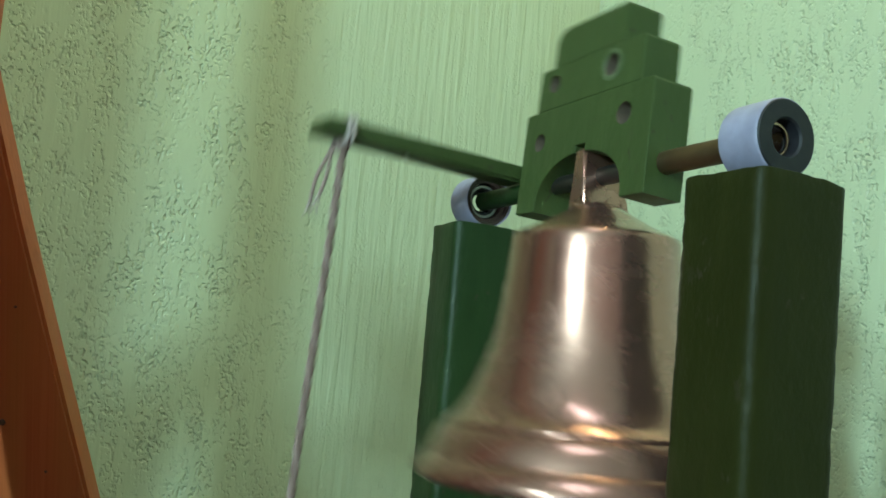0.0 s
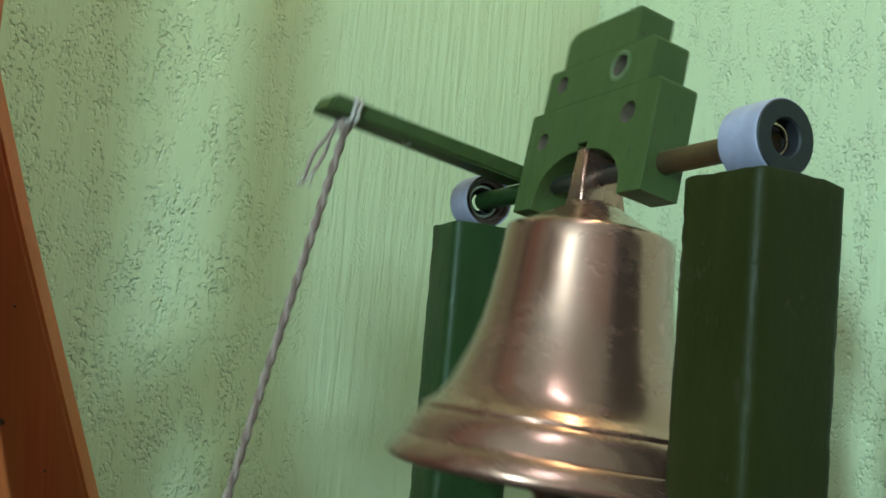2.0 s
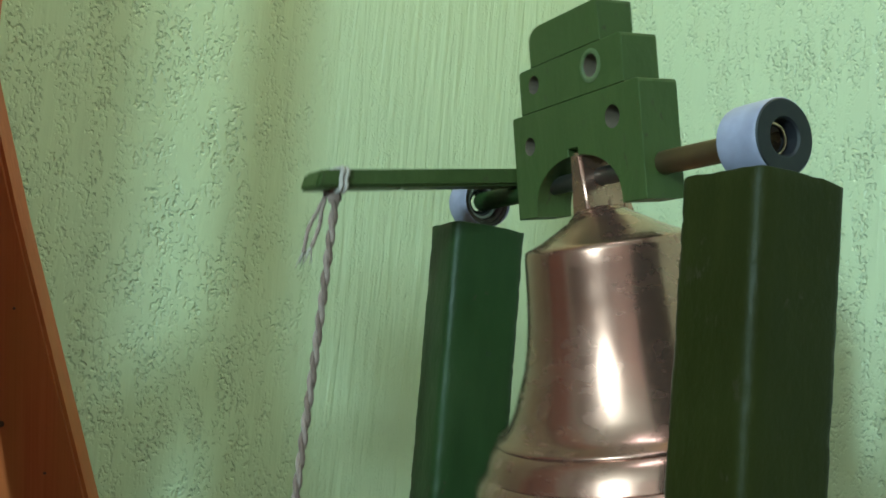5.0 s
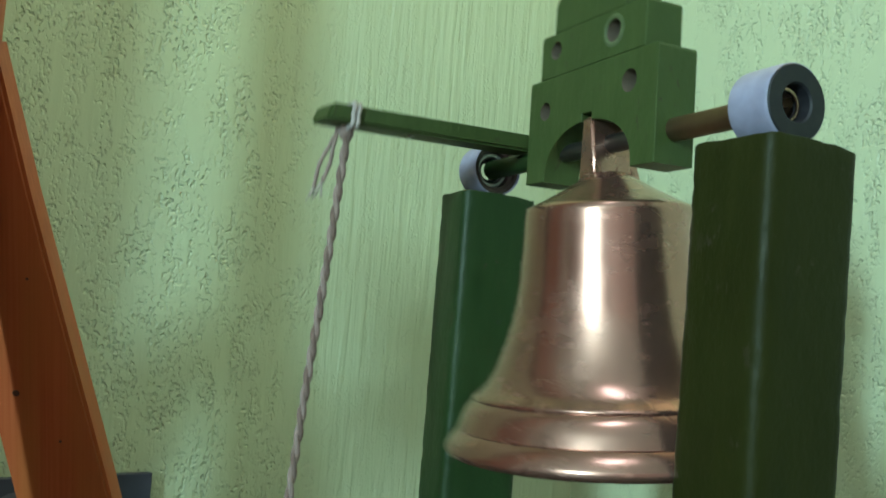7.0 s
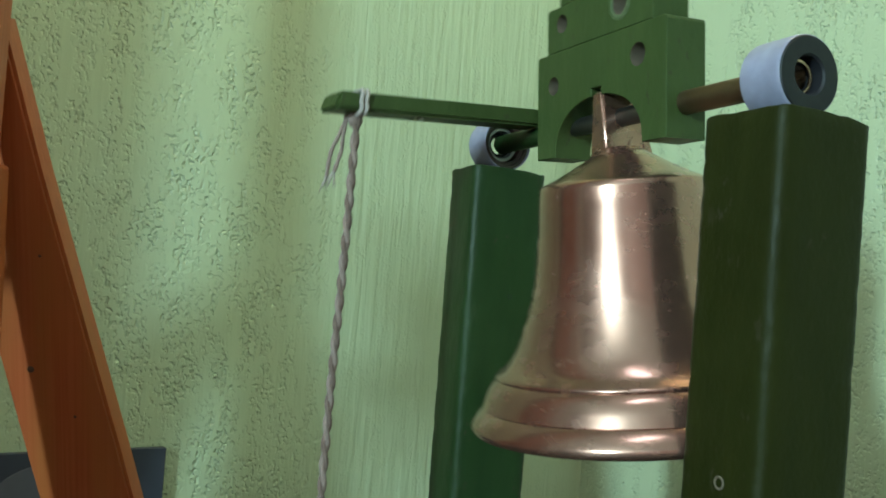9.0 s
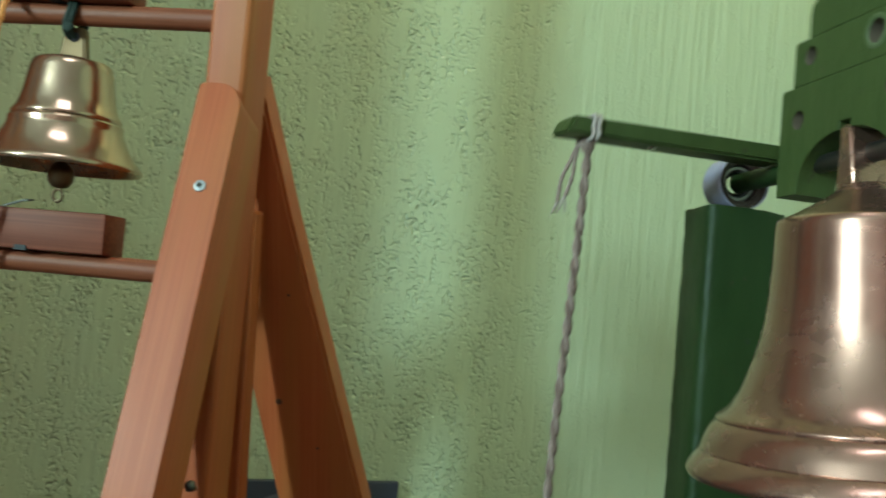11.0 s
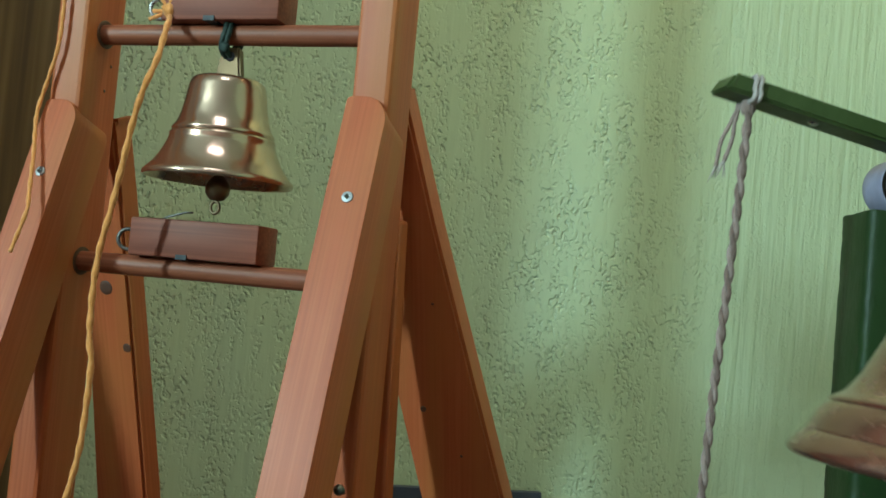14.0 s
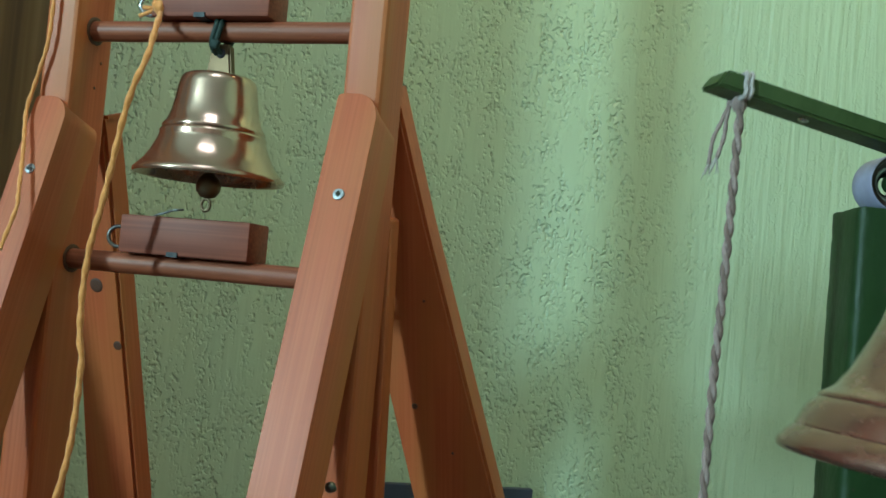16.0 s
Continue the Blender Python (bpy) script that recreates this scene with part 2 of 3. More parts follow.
def bm_tube(points, radius, seg=10, twist=0.0, lobes=0, closed=False, taper=None):
    """A tube along points; lobes and twist give the strands of a cord."""
    bm = bmesh.new()
    pts = [Vector(p) for p in points]
    rings, run = [], 0.0
    n = len(pts)
    side = None
    for i, p in enumerate(pts):
        ahead = (pts[(i + 1) % n] if closed or i < n - 1 else p) - (pts[i - 1] if closed or i > 0 else p)
        ahead.normalize()
        if side is None:
            side = ahead.orthogonal().normalized()
        side = (side - ahead * side.dot(ahead)).normalized()
        other = ahead.cross(side)
        if i:
            run += (p - pts[i - 1]).length
        k = radius * (taper(i / (n - 1)) if taper else 1.0)
        ring = []
        for j in range(seg):
            a = 6.283185 * j / seg
            r = k * (1 + 0.16 * math.cos(lobes * (a + twist * run))) if lobes else k
            ring.append(bm.verts.new(p + side * (r * math.cos(a)) + other * (r * math.sin(a))))
        rings.append(ring)
    pairs = list(zip(rings, rings[1:])) + ([(rings[-1], rings[0])] if closed else [])
    for a, b in pairs:
        for j in range(seg):
            bm.faces.new((a[j], a[(j + 1) % seg], b[(j + 1) % seg], b[j]))
    if not closed:
        bm.faces.new(rings[0][::-1])
        bm.faces.new(rings[-1])
    bmesh.ops.recalc_face_normals(bm, faces=bm.faces)
    return bm


def spline(points, steps=12):
    """A smooth line through points."""
    p = [Vector(q) for q in points]
    p = [p[0] * 2 - p[1]] + p + [p[-1] * 2 - p[-2]]
    out = []
    for i in range(1, len(p) - 2):
        a, b, c, d = p[i - 1 : i + 3]
        for s in range(steps):
            u = s / steps
            out.append(0.5 * (2 * b + (c - a) * u + (2 * a - 5 * b + 4 * c - d) * u * u + (3 * b - a - 3 * c + d) * u**3))
    return out + [p[-2]]


def bm_plate(outline, holes, depth, bore, bevel=0.0015):
    """A plate in x and z with its front at y = 0, its back at y = depth, and blind round bores (x, z, r) in its front."""
    bm = bmesh.new()
    front, edges = [], []
    for x, z in outline:
        front.append(bm.verts.new((x, 0, z)))
    for i in range(len(front)):
        edges.append(bm.edges.new((front[i], front[(i + 1) % len(front)])))
    rims = []
    for hx, hz, r in holes:
        ring = [bm.verts.new((hx + r * math.cos(6.283185 * i / 20), 0, hz + r * math.sin(6.283185 * i / 20))) for i in range(20)]
        edges += [bm.edges.new((ring[i], ring[(i + 1) % 20])) for i in range(20)]
        rims.append(ring)
    bmesh.ops.triangle_fill(bm, edges=edges, use_beauty=True)
    for ring in rims:
        deep = [bm.verts.new((v.co.x, bore, v.co.z)) for v in ring]
        for i in range(20):
            f = bm.faces.new((ring[i], ring[(i + 1) % 20], deep[(i + 1) % 20], deep[i]))
            f.material_index = 1
        bm.faces.new(deep).material_index = 1
    back = [bm.verts.new((v.co.x, depth, v.co.z)) for v in front]
    rim = []
    for i in range(len(front)):
        j = (i + 1) % len(front)
        bm.faces.new((front[i], front[j], back[j], back[i]))
        rim += [bm.edges.get((front[i], front[j])), bm.edges.get((back[i], back[j]))]
    e2 = [bm.edges.get((back[i], back[(i + 1) % len(back)])) for i in range(len(back))]
    bmesh.ops.triangle_fill(bm, edges=e2, use_beauty=True)
    bmesh.ops.recalc_face_normals(bm, faces=bm.faces)
    if bevel:
        bmesh.ops.bevel(bm, geom=[e for e in rim if e.is_valid], offset=bevel, segments=2, profile=0.5, affect="EDGES", clamp_overlap=True)
    return bm


def mesh_from(name, bm, mats, smooth=False):
    me = bpy.data.meshes.new(name)
    bm.to_mesh(me)
    bm.free()
    for m in mats if isinstance(mats, (list, tuple)) else [mats]:
        me.materials.append(m)
    for p in me.polygons:
        p.use_smooth = smooth
    return me


def part(name, bm, material, parent=None, label="", m=None, smooth=False, auto=0.0):
    ob = new(name, mesh_from(name, bm, material, smooth))
    if auto:
        ob.data.set_sharp_from_angle(angle=radians(auto))
    if parent is not None:
        ob.parent = parent
    if m is not None:
        ob.matrix_local = m
    if label:
        tagged(ob, label)
    return ob


def thing(name, m, label, category, group=""):
    ob = new(name)
    ob.empty_display_size = 0.05
    ob.matrix_world = m
    return tagged(ob, label, category, group)


def frame_from(origin, x, y, z):
    return Matrix((Vector((x[0], y[0], z[0], origin[0])), Vector((x[1], y[1], z[1], origin[1])), Vector((x[2], y[2], z[2], origin[2])), Vector((0, 0, 0, 1))))


def beam(name, p, q, across, width, depth, material, parent, label="", bevel=0.003):
    """A straight timber from p to q; width along across, depth square to both. Its own z runs along it."""
    p, q = Vector(p), Vector(q)
    z = (q - p).normalized()
    x = Vector(across)
    x = (x - z * x.dot(z)).normalized()
    y = z.cross(x)
    ln = (q - p).length
    return part(name, bm_box(width, depth, ln, (0, 0, 0), bevel), material, parent, label, frame_from((p + q) / 2, x, y, z), True, 20)


# ---- the room ----
def slab(name, m, sx, sy, sz, material, label, cat):
    ob = new(name, mesh_from(name, bm_box(sx, sy, sz, (sx / 2, sy / 2, sz / 2)), material))
    ob.matrix_world = m
    return tagged(ob, label, cat, kind="structure")


RX, RY, RZ = 5.0, 4.0, 2.3
slab("floor", ROOM @ pose(-0.15, -0.15, -0.1), RX + 0.3, RY + 0.3, 0.1, FLOOR, "plain dark brown floor of the room", "floor")
slab("ceiling", ROOM @ pose(-0.15, -0.15, RZ), RX + 0.3, RY + 0.3, 0.1, CEIL, "plain white painted ceiling", "ceiling")
slab("wall_north", ROOM @ pose(-0.15, -0.15, 0), RX + 0.3, 0.15, RZ, WALL_DRAG, "light green wall of rough textured plaster", "wall")
slab("wall_east", ROOM @ pose(-0.15, 0.0, 0), 0.15, RY + 0.15, RZ, WALL, "light green wall of rough textured plaster", "wall")
slab("wall_south", ROOM @ pose(0.0, RY, 0), RX + 0.15, 0.15, RZ, BROWN, "brown painted wall", "wall")
# added out of view: cuts window light on the left, tints reflections brown
slab("unseen_shade_pier", ROOM @ pose(1.66, 0.0, 0), 0.14, 0.50, RZ, BROWN, "unseen brown pier added to cut the window light", "wall")
# west wall with its window opening
W0, W1, Z0, Z1 = WIN_Y0, WIN_Y1, WIN_Z0, WIN_Z1
slab("wall_west", ROOM @ pose(RX, 0, 0), 0.15, RY, Z0, BROWN, "brown painted wall under the window", "wall")
slab("wall_west_head", ROOM @ pose(RX, 0, Z1), 0.15, RY, RZ - Z1, BROWN, "brown painted wall over the window", "wall")
slab("wall_west_jamb", ROOM @ pose(RX, 0, Z0), 0.15, W0, Z1 - Z0, BROWN, "brown painted wall beside the window", "wall")
slab("wall_west_jamb_far", ROOM @ pose(RX, W1, Z0), 0.15, RY - W1, Z1 - Z0, BROWN, "brown painted wall beside the window", "wall")
win = tagged(new("window_1"), "white framed window", "window", kind="structure")
win.matrix_world = ROOM @ pose(RX, 0, 0)
for y, w in ((W0, 0.02), (W1 - 0.02, 0.02)):
    part("mullion", bm_box(0.05, w, Z1 - Z0, (0.05, y + w / 2, (Z0 + Z1) / 2)), WHITE, win)

# ---- the green bell stand ----
AXLE_FAR, AXLE_NEAR = Vector((0.0333, 0.9312, 0.1279 + H)), Vector((0.2, 0.6054, 0.1382 + H))
AX = (AXLE_NEAR - AXLE_FAR).normalized()
AB = Vector((-AX.y, AX.x, 0)).normalized()
AU = AX.cross(AB)
SPAN = (AXLE_NEAR - AXLE_FAR).length
MID = 0.184
SWING = frame_from(AXLE_FAR + AX * MID, AX, AB, AU)
POST = 0.0736

stand = thing("bell_stand", pose(0.1, 0.75, 0), "green painted timber stand with two posts on the floor", "bell stand")


def post(x, y, turn, top, material, lean=0.0):
    """A square timber whose near corner stands at x, y; chipped top edge and rounded arrises."""
    bm = bm_box(POST, POST, top, (0, 0, top / 2))
    bmesh.ops.bevel(bm, geom=[e for e in bm.edges if abs(e.verts[0].co.z - e.verts[1].co.z) > 0.01], offset=0.0090, segments=5, profile=0.5, affect="EDGES")
    bmesh.ops.bevel(bm, geom=[e for e in bm.edges if min(v.co.z for v in e.verts) > top - 0.001], offset=0.0016, segments=2, profile=0.5, affect="EDGES")
    for i in range(1, 68):
        bmesh.ops.bisect_plane(bm, geom=bm.verts[:] + bm.edges[:] + bm.faces[:], plane_co=(0, 0, top - 0.004 - 0.006 * i), plane_no=(0, 0, 1))
    for k in range(-4, 5):
        for no in ((1, 0, 0), (0, 1, 0)):
            top_geom = [g for g in bm.verts[:] + bm.edges[:] + bm.faces[:]]
            bmesh.ops.bisect_plane(bm, geom=top_geom, plane_co=(k * 0.0072, k * 0.0072, 0), plane_no=no)
    h = POST / 2
    for v in bm.verts:
        p = v.co.copy()
        if abs(p.x) > h - 0.012 and abs(p.y) > h - 0.012 and p.z < top - 0.003:
            w = 0.0010 * noise.noise(Vector((p.x * 60 + turn * 9, p.y * 60, p.z * 55))) + 0.0009 * noise.noise(Vector((p.x * 30, p.y * 30, p.z * 150)))
            v.co.x -= math.copysign(w, p.x)
            v.co.y -= math.copysign(w, p.y)
        if p.z > top - 0.003:
            v.co.z += 0.0016 * noise.noise(Vector((p.x * 70 + turn, p.y * 70, 3)))
            if p.x > 0.012:
                v.co.z -= 0.0045 * min(1, (p.x - 0.012) / 0.012) * (0.75 + 0.6 * noise.noise(Vector((p.x * 120, p.y * 120, 7))))
    a, b = Vector((math.sin(turn), -math.cos(turn), 0)), Vector((math.cos(turn), math.sin(turn), 0))
    c = Vector((x, y, 0)) + b * (POST / 2) - a * (POST / 2)
    m = frame_from(c, b, -a, Vector((0, 0, 1)))
    return part("post", bm, material, stand, "green gloss painted square post", stand.matrix_world.inverted() @ m, True, 30), m


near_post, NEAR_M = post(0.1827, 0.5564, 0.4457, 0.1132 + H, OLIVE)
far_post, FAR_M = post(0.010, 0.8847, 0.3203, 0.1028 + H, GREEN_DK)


bpy.context.view_layer.update()
# a screw hole and a few chips in the paint
hole = bm_lathe([(0.0001, -0.004), (0.0022, -0.004), (0.0028, 0.0003), (0.0042, 0.0006), (0.0045, 0.0)], 16)
part("screw_hole", hole, BORE, near_post, "dull brown screw hole", pose(-POST / 2, -0.003, 0.336, 0, -90, 0), True)
# the far hole gets its shade from near-black colour
part("screw_hole", bm_lathe([(0.0001, -0.003), (0.0014, -0.003), (0.0017, 0.0003), (0.0022, 0.0)], 10), RUBBER_AND_SHADE, far_post, "", pose(0.0074, -POST / 2, 0.4328, 90, 0, 0), True)


def bearing(at, parent, pmat, open_face=False):
    """A ball bearing in a plastic sleeve that carries one end of the axle."""
    m = frame_from(at, AB, AU, AX)
    k = 0.5 * 0.033
    sleeve = part("sleeve", bm_lathe([(0.0244, -k), (0.0250, -k), (0.0255, -k + 0.0015), (0.0257, -0.004), (0.0254, 0.0), (0.0257, 0.004), (0.0256, k - 0.003), (0.0252, k - 0.0004), (0.0248, k), (0.0244, k - 0.0002), (0.0244, -k)], 56), PVC, parent, "grey plastic sleeve", pmat.inverted() @ m, True, 40)
    if open_face:
        part("bearing_ring", bm_lathe([(0.0172, -k + 0.003), (0.0245, -k + 0.001), (0.0245, k - 0.004), (0.0238, k - 0.003), (0.0214, k - 0.0035), (0.0205, k - 0.006), (0.0176, k - 0.007), (0.0172, k - 0.014)], 40), SEAL, sleeve, "red-brown bearing ring", pose(0, 0, 0), True, 30)
        part("inner_race", bm_lathe([(0.0115, -k), (0.0171, -k), (0.0171, k - 0.014), (0.0158, k - 0.012), (0.0136, k - 0.012), (0.0115, k - 0.015), (0.0115, -k)], 36), ZINC, sleeve, "bright steel race", pose(0, 0, 0), True, 30)
        # no race: a dark filler stands in for the shade round the axle
        part("inner_race", bm_lathe([(0.0090, -k + 0.002), (0.0118, -k + 0.002), (0.0118, k - 0.0160), (0.0090, k - 0.0175), (0.0090, -k + 0.002)], 32), RUBBER_AND_SHADE, sleeve, "dark filler for the shaded gap round the axle", pose(0, 0, 0), True, 30)
    else:
        part("bearing_ring", bm_lathe([(0.0112, -k + 0.003), (0.0245, -k + 0.001), (0.0245, k + 0.0001), (0.0238, k + 0.0009), (0.0132, k + 0.0009), (0.0120, k - 0.0004), (0.0113, k - 0.022)], 44), RUBBER_AND_SHADE, sleeve, "dark rubber sealed bearing", pose(0, 0, 0), True, 30)
        part("inner_race", bm_lathe([(0.0080, -k), (0.0098, -k), (0.0098, 0.006), (0.0080, 0.007), (0.0080, -k)], 32), STEEL, sleeve, "", pose(0, 0, 0), True, 30)
        part("inner_race", bm_lathe([(0.0096, 0.008), (0.0110, 0.008), (0.0110, 0.0092), (0.0096, 0.0092), (0.0096, 0.008)], 32), BRASS, sleeve, "", pose(-0.0008, 0, 0, 4, -6, 0), True, 30)
    return sleeve


bpy.context.view_layer.update()
bearing(AXLE_NEAR, near_post, near_post.matrix_world)
bearing(AXLE_FAR, far_post, far_post.matrix_world, True)

# ---- the swinging bell, about its axle ----
bell = thing("swinging_bell", SWING, "polished bronze bell on a stepped green headstock with lever", "bell")


def step_outline(x0, x1, z0, z1, r=0.002, arch=None, round_left=0.0):
    pts = []
    if arch:
        ax, aw, ah = arch
        slot = 0.0065
        left = [(ax + aw * math.cos(a), z0 + ah * math.sin(a) ** 0.8) for a in (math.pi * (1 - i / 24) for i in range(1, 24)) if math.cos(a) < -slot / aw - 0.02]
        pts += [(x0, z0), (ax - aw, z0)] + left
        pts += [(ax - slot, z0 + ah - 0.0004), (ax - slot, z0 + ah + 0.006), (ax + slot, z0 + ah + 0.006), (ax + slot, z0 + ah - 0.0004)]
        pts += [(2 * ax - x, z) for x, z in left[::-1]] + [(ax + aw, z0), (x1, z0)]
    else:
        pts += [(x0, z0), (x1, z0)]
    pts += [(x1, z1 - r), (x1 - r * 0.3, z1 - r * 0.3), (x1 - r, z1)]
    if round_left:
        for i in range(7):
            a = radians(90 + 15 * i)
            pts.append((x0 + round_left + round_left * math.cos(a), z1 - round_left * 0.7 + round_left * 0.7 * math.sin(a)))
    else:
        pts += [(x0 + r, z1), (x0 + r * 0.3, z1 - r * 0.3), (x0, z1 - r)]
    return pts


TH = 0.036
part("headstock_board", bm_plate(step_outline(-0.086, 0.086, -0.026, 0.063, 0.003, (0.0, 0.058, 0.044)), [(-0.061, 0.035, 0.0078), (0.053, 0.040, 0.009)], TH, 0.014), [GREEN, BORE], bell, "green block with an arched cut-out", pose(0, -TH / 2, 0), True, 20)
part("headstock_board", bm_plate(step_outline(-0.072, 0.069, 0.0634, 0.101, 0.003), [(-0.050, 0.086, 0.0078), (0.030, 0.084, 0.009)], TH - 0.002, 0.014), [GREEN, BORE], bell, "green stepped block", pose(0, -TH / 2 + 0.0008, 0), True, 20)
part("headstock_board", bm_plate(step_outline(-0.054, 0.043, 0.1014, 0.134, 0.003, None, 0.016), [], TH - 0.003, 0.01), [GREEN, BORE], bell, "green stepped top block with a rounded corner", pose(0, -TH / 2 + 0.0014, 0), True, 20)

part("paint_chip", bm_lathe([(0.0092, 0.0), (0.0096, 0.0009), (0.0118, 0.0011), (0.0135, 0.0002)], 14), CHIP, bell, "pale chipped paint round the bore", pose(0.030, -TH / 2 + 0.0006, 0.084, 90, 0, 0), True)

# the axle, bare on one side and painted on the other
part("axle", bm_lathe([(0.0001, 0.06), (0.0088, 0.06), (0.0088, SPAN - MID - 0.004), (0.0001, SPAN - MID - 0.004)], 28), BRONZE, bell, "bare bronze axle", pose(0, 0, 0, 0, 90, 0), True, 40)
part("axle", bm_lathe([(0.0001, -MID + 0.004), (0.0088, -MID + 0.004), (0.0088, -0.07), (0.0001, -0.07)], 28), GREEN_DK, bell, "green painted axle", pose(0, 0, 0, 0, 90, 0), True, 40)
part("axle", bm_lathe([(0.0001, -0.08), (0.0075, -0.08), (0.0075, 0.08), (0.0001, 0.08)], 28), DARK_STEEL, bell, "steel axle in the arch", pose(0, 0, 0, 0, 90, 0), True, 40)

# bell body: outer skin, lip and inner skin
OUTER = [(0.0001, -0.025), (0.017, -0.028), (0.026, -0.0335), (0.040, -0.0420), (0.052, -0.0485), (0.0615, -0.0528), (0.0640, -0.0541), (0.0651, -0.0556), (0.0655, -0.0590), (0.0652, -0.070), (0.0646, -0.090), (0.0648, -0.112), (0.0665, -0.132), (0.0692, -0.150), (0.0735, -0.167), (0.0792, -0.183), (0.0858, -0.1955), (0.0900, -0.2000), (0.0945, -0.2032), (0.0956, -0.2045), (0.0956, -0.2060), (0.0952, -0.2066), (0.0965, -0.2075), (0.1010, -0.2130), (0.1052, -0.2210), (0.1082, -0.2280), (0.1085, -0.2286), (0.1080, -0.2293), (0.1092, -0.2302), (0.1125, -0.2355), (0.1150, -0.2410), (0.1156, -0.2445), (0.1142, -0.2480), (0.1110, -0.2496)]
INNER = [(0.1055, -0.2480), (0.0995, -0.2300), (0.0890, -0.2040), (0.0750, -0.1800), (0.0640, -0.1530), (0.0595, -0.1200), (0.0580, -0.0750), (0.0500, -0.0560), (0.0001, -0.0480)]
HANG = pose(0, 0, 0, 4.5) @ pose(0.0187, -0.009, 0)  # the bell hangs a little askew under its headstock


def fuller(r, z):
    """The waist is fuller than a plain flare."""
    return r * float(np.interp(-z, (0.055, 0.112, 0.167, 0.205, 0.229, 0.245), (1.0, 1.09, 1.145, 1.13, 1.10, 1.12))), 0.963 * z


body = part("body", bm_lathe([fuller(r, z) for r, z in OUTER + INNER], 96), COPPER, bell, "polished bronze bell with two turned ridges", HANG, True, 50)
lug = bmesh.new()
bmesh.ops.create_cube(lug, size=1)
for v in lug.verts:
    lo, back = v.co.z < 0, v.co.y > 0
    v.co.x *= 0.024 if lo else 0.0125
    v.co.y = (0.032 if lo else 0.016) if back else (-0.019 if lo else -0.0185)
    v.co.z = -0.042 if lo else 0.0205
bmesh.ops.bevel(lug, geom=lug.edges[:], offset=0.0022, segments=3, affect="EDGES")
part("lug", lug, COPPER, bell, "cast tapered lug", pose(0.003, 0, 0, 2.5), True, 45)
part("lug_boss", bm_lathe([(0.0001, -0.0012), (0.0042, -0.0010), (0.0058, 0.0006), (0.0078, 0.0010), (0.0098, 0.0004), (0.0120, -0.0025)], 24), COPPER, bell, "round cast boss with a hollow", pose(0.0128, 0.013, -0.022, 0, 80, 0), True, 60)
part("lug", bm_lathe([(0.026, -0.0335), (0.0215, -0.029), (0.0165, -0.0245), (0.0001, -0.023)], 32), COPPER, bell, "round cast foot of the lug", HANG @ pose(-0.009, 0.004, 0.0005), True, 45)
part("lug", bm_lathe([(0.0088, -0.0075), (0.0135, -0.0075), (0.0135, 0.0075), (0.0088, 0.0075), (0.0088, -0.0075)], 24), BRASS, bell, "brass bush round the axle", pose(0, 0.0, 0, 0, 90, 0), True, 40)

part("clapper", bm_lathe([(0.0001, -0.264), (0.010, -0.261), (0.0165, -0.253), (0.0185, -0.243), (0.0165, -0.234), (0.009, -0.227), (0.0038, -0.217), (0.0035, -0.06), (0.0001, -0.058)], 24), BALL, bell, "dark brown clapper", HANG, True, 60)

# lever arm, with a slanted end and a screw
LEV_X, LEV_Y, LEV_Z = -0.112, -0.205, 0.014
lv = bm_box(0.030, 0.200, 0.015, (LEV_X, LEV_Y + 0.1, LEV_Z), 0.0)
for v in lv.verts:
    if v.co.y < LEV_Y + 0.01 and v.co.z > LEV_Z:
        v.co.y += 0.006
    if v.co.y < LEV_Y + 0.02 and v.co.x > LEV_X:
        v.co.y += 0.004
bmesh.ops.bevel(lv, geom=lv.edges[:], offset=0.0022, segments=2, affect="EDGES")
lever = part("lever", lv, GREEN, bell, "green wooden lever arm with a slanted end", None, True, 20)
part("screw", bm_lathe([(0.0001, 0.0012), (0.003, 0.001), (0.0046, 0.0), (0.0046, -0.001)], 16), STEEL, lever, "", pose(LEV_X, LEV_Y + 0.085, LEV_Z - 0.0075, 180, 0, 0), True)

# ---- the pull cord on the lever: it hangs from its knot ----
KNOT = Vector((LEV_X, LEV_Y + 0.026, LEV_Z))
cord = thing("pull_cord", SWING @ Matrix.Translation(KNOT), "grey-brown twisted cord knotted round the lever arm", "cord")
line = spline([(0.004, 0.002, -0.008), (0.003, 0.0025, -0.06), (0.0015, 0.003, -0.14), (-0.001, 0.003, -0.24), (0.001, 0.003, -0.36), (0, 0.003, -0.50)], 40)
for turn, fibre_mat, tone in ((0.0, ROPE, "grey-brown strand"), (math.pi, ROPE_DARK, "dark brown strand")):
    run, ply = 0.0, []
    for i, p in enumerate(line):
        run += (p - line[i - 1]).length if i else 0.0
        ply.append(p + Vector((math.cos(run * 190 + turn), math.sin(run * 190 + turn), 0)) * 0.0017)
    part("strand", bm_tube(ply, 0.0023, 9), fibre_mat, cord, tone, None, True)
loop = [(0.019 * c1, 0.0, 0.0115 * s1) for c1, s1 in ((math.cos(6.283 * i / 24), math.sin(6.283 * i / 24)) for i in range(24))]
loop = [(max(-0.0168, min(0.0168, x * 1.25)), y + 0.0006 * (i % 3), max(-0.0092, min(0.0092, z * 1.3))) for i, (x, y, z) in enumerate(loop)]
part("loop", bm_tube(loop, 0.0021, 8, 0, 0, True), FRAY, cord, "pale loop round the arm", None, True)
loop2 = [(x * 1.0, y + 0.0042, z * 0.98) for x, y, z in loop]
part("loop", bm_tube(loop2, 0.0019, 8, 0, 0, True), FRAY, cord, "pale loop round the arm", None, True)
kb = bmesh.new()
bmesh.ops.create_icosphere(kb, subdivisions=3, radius=0.0062)
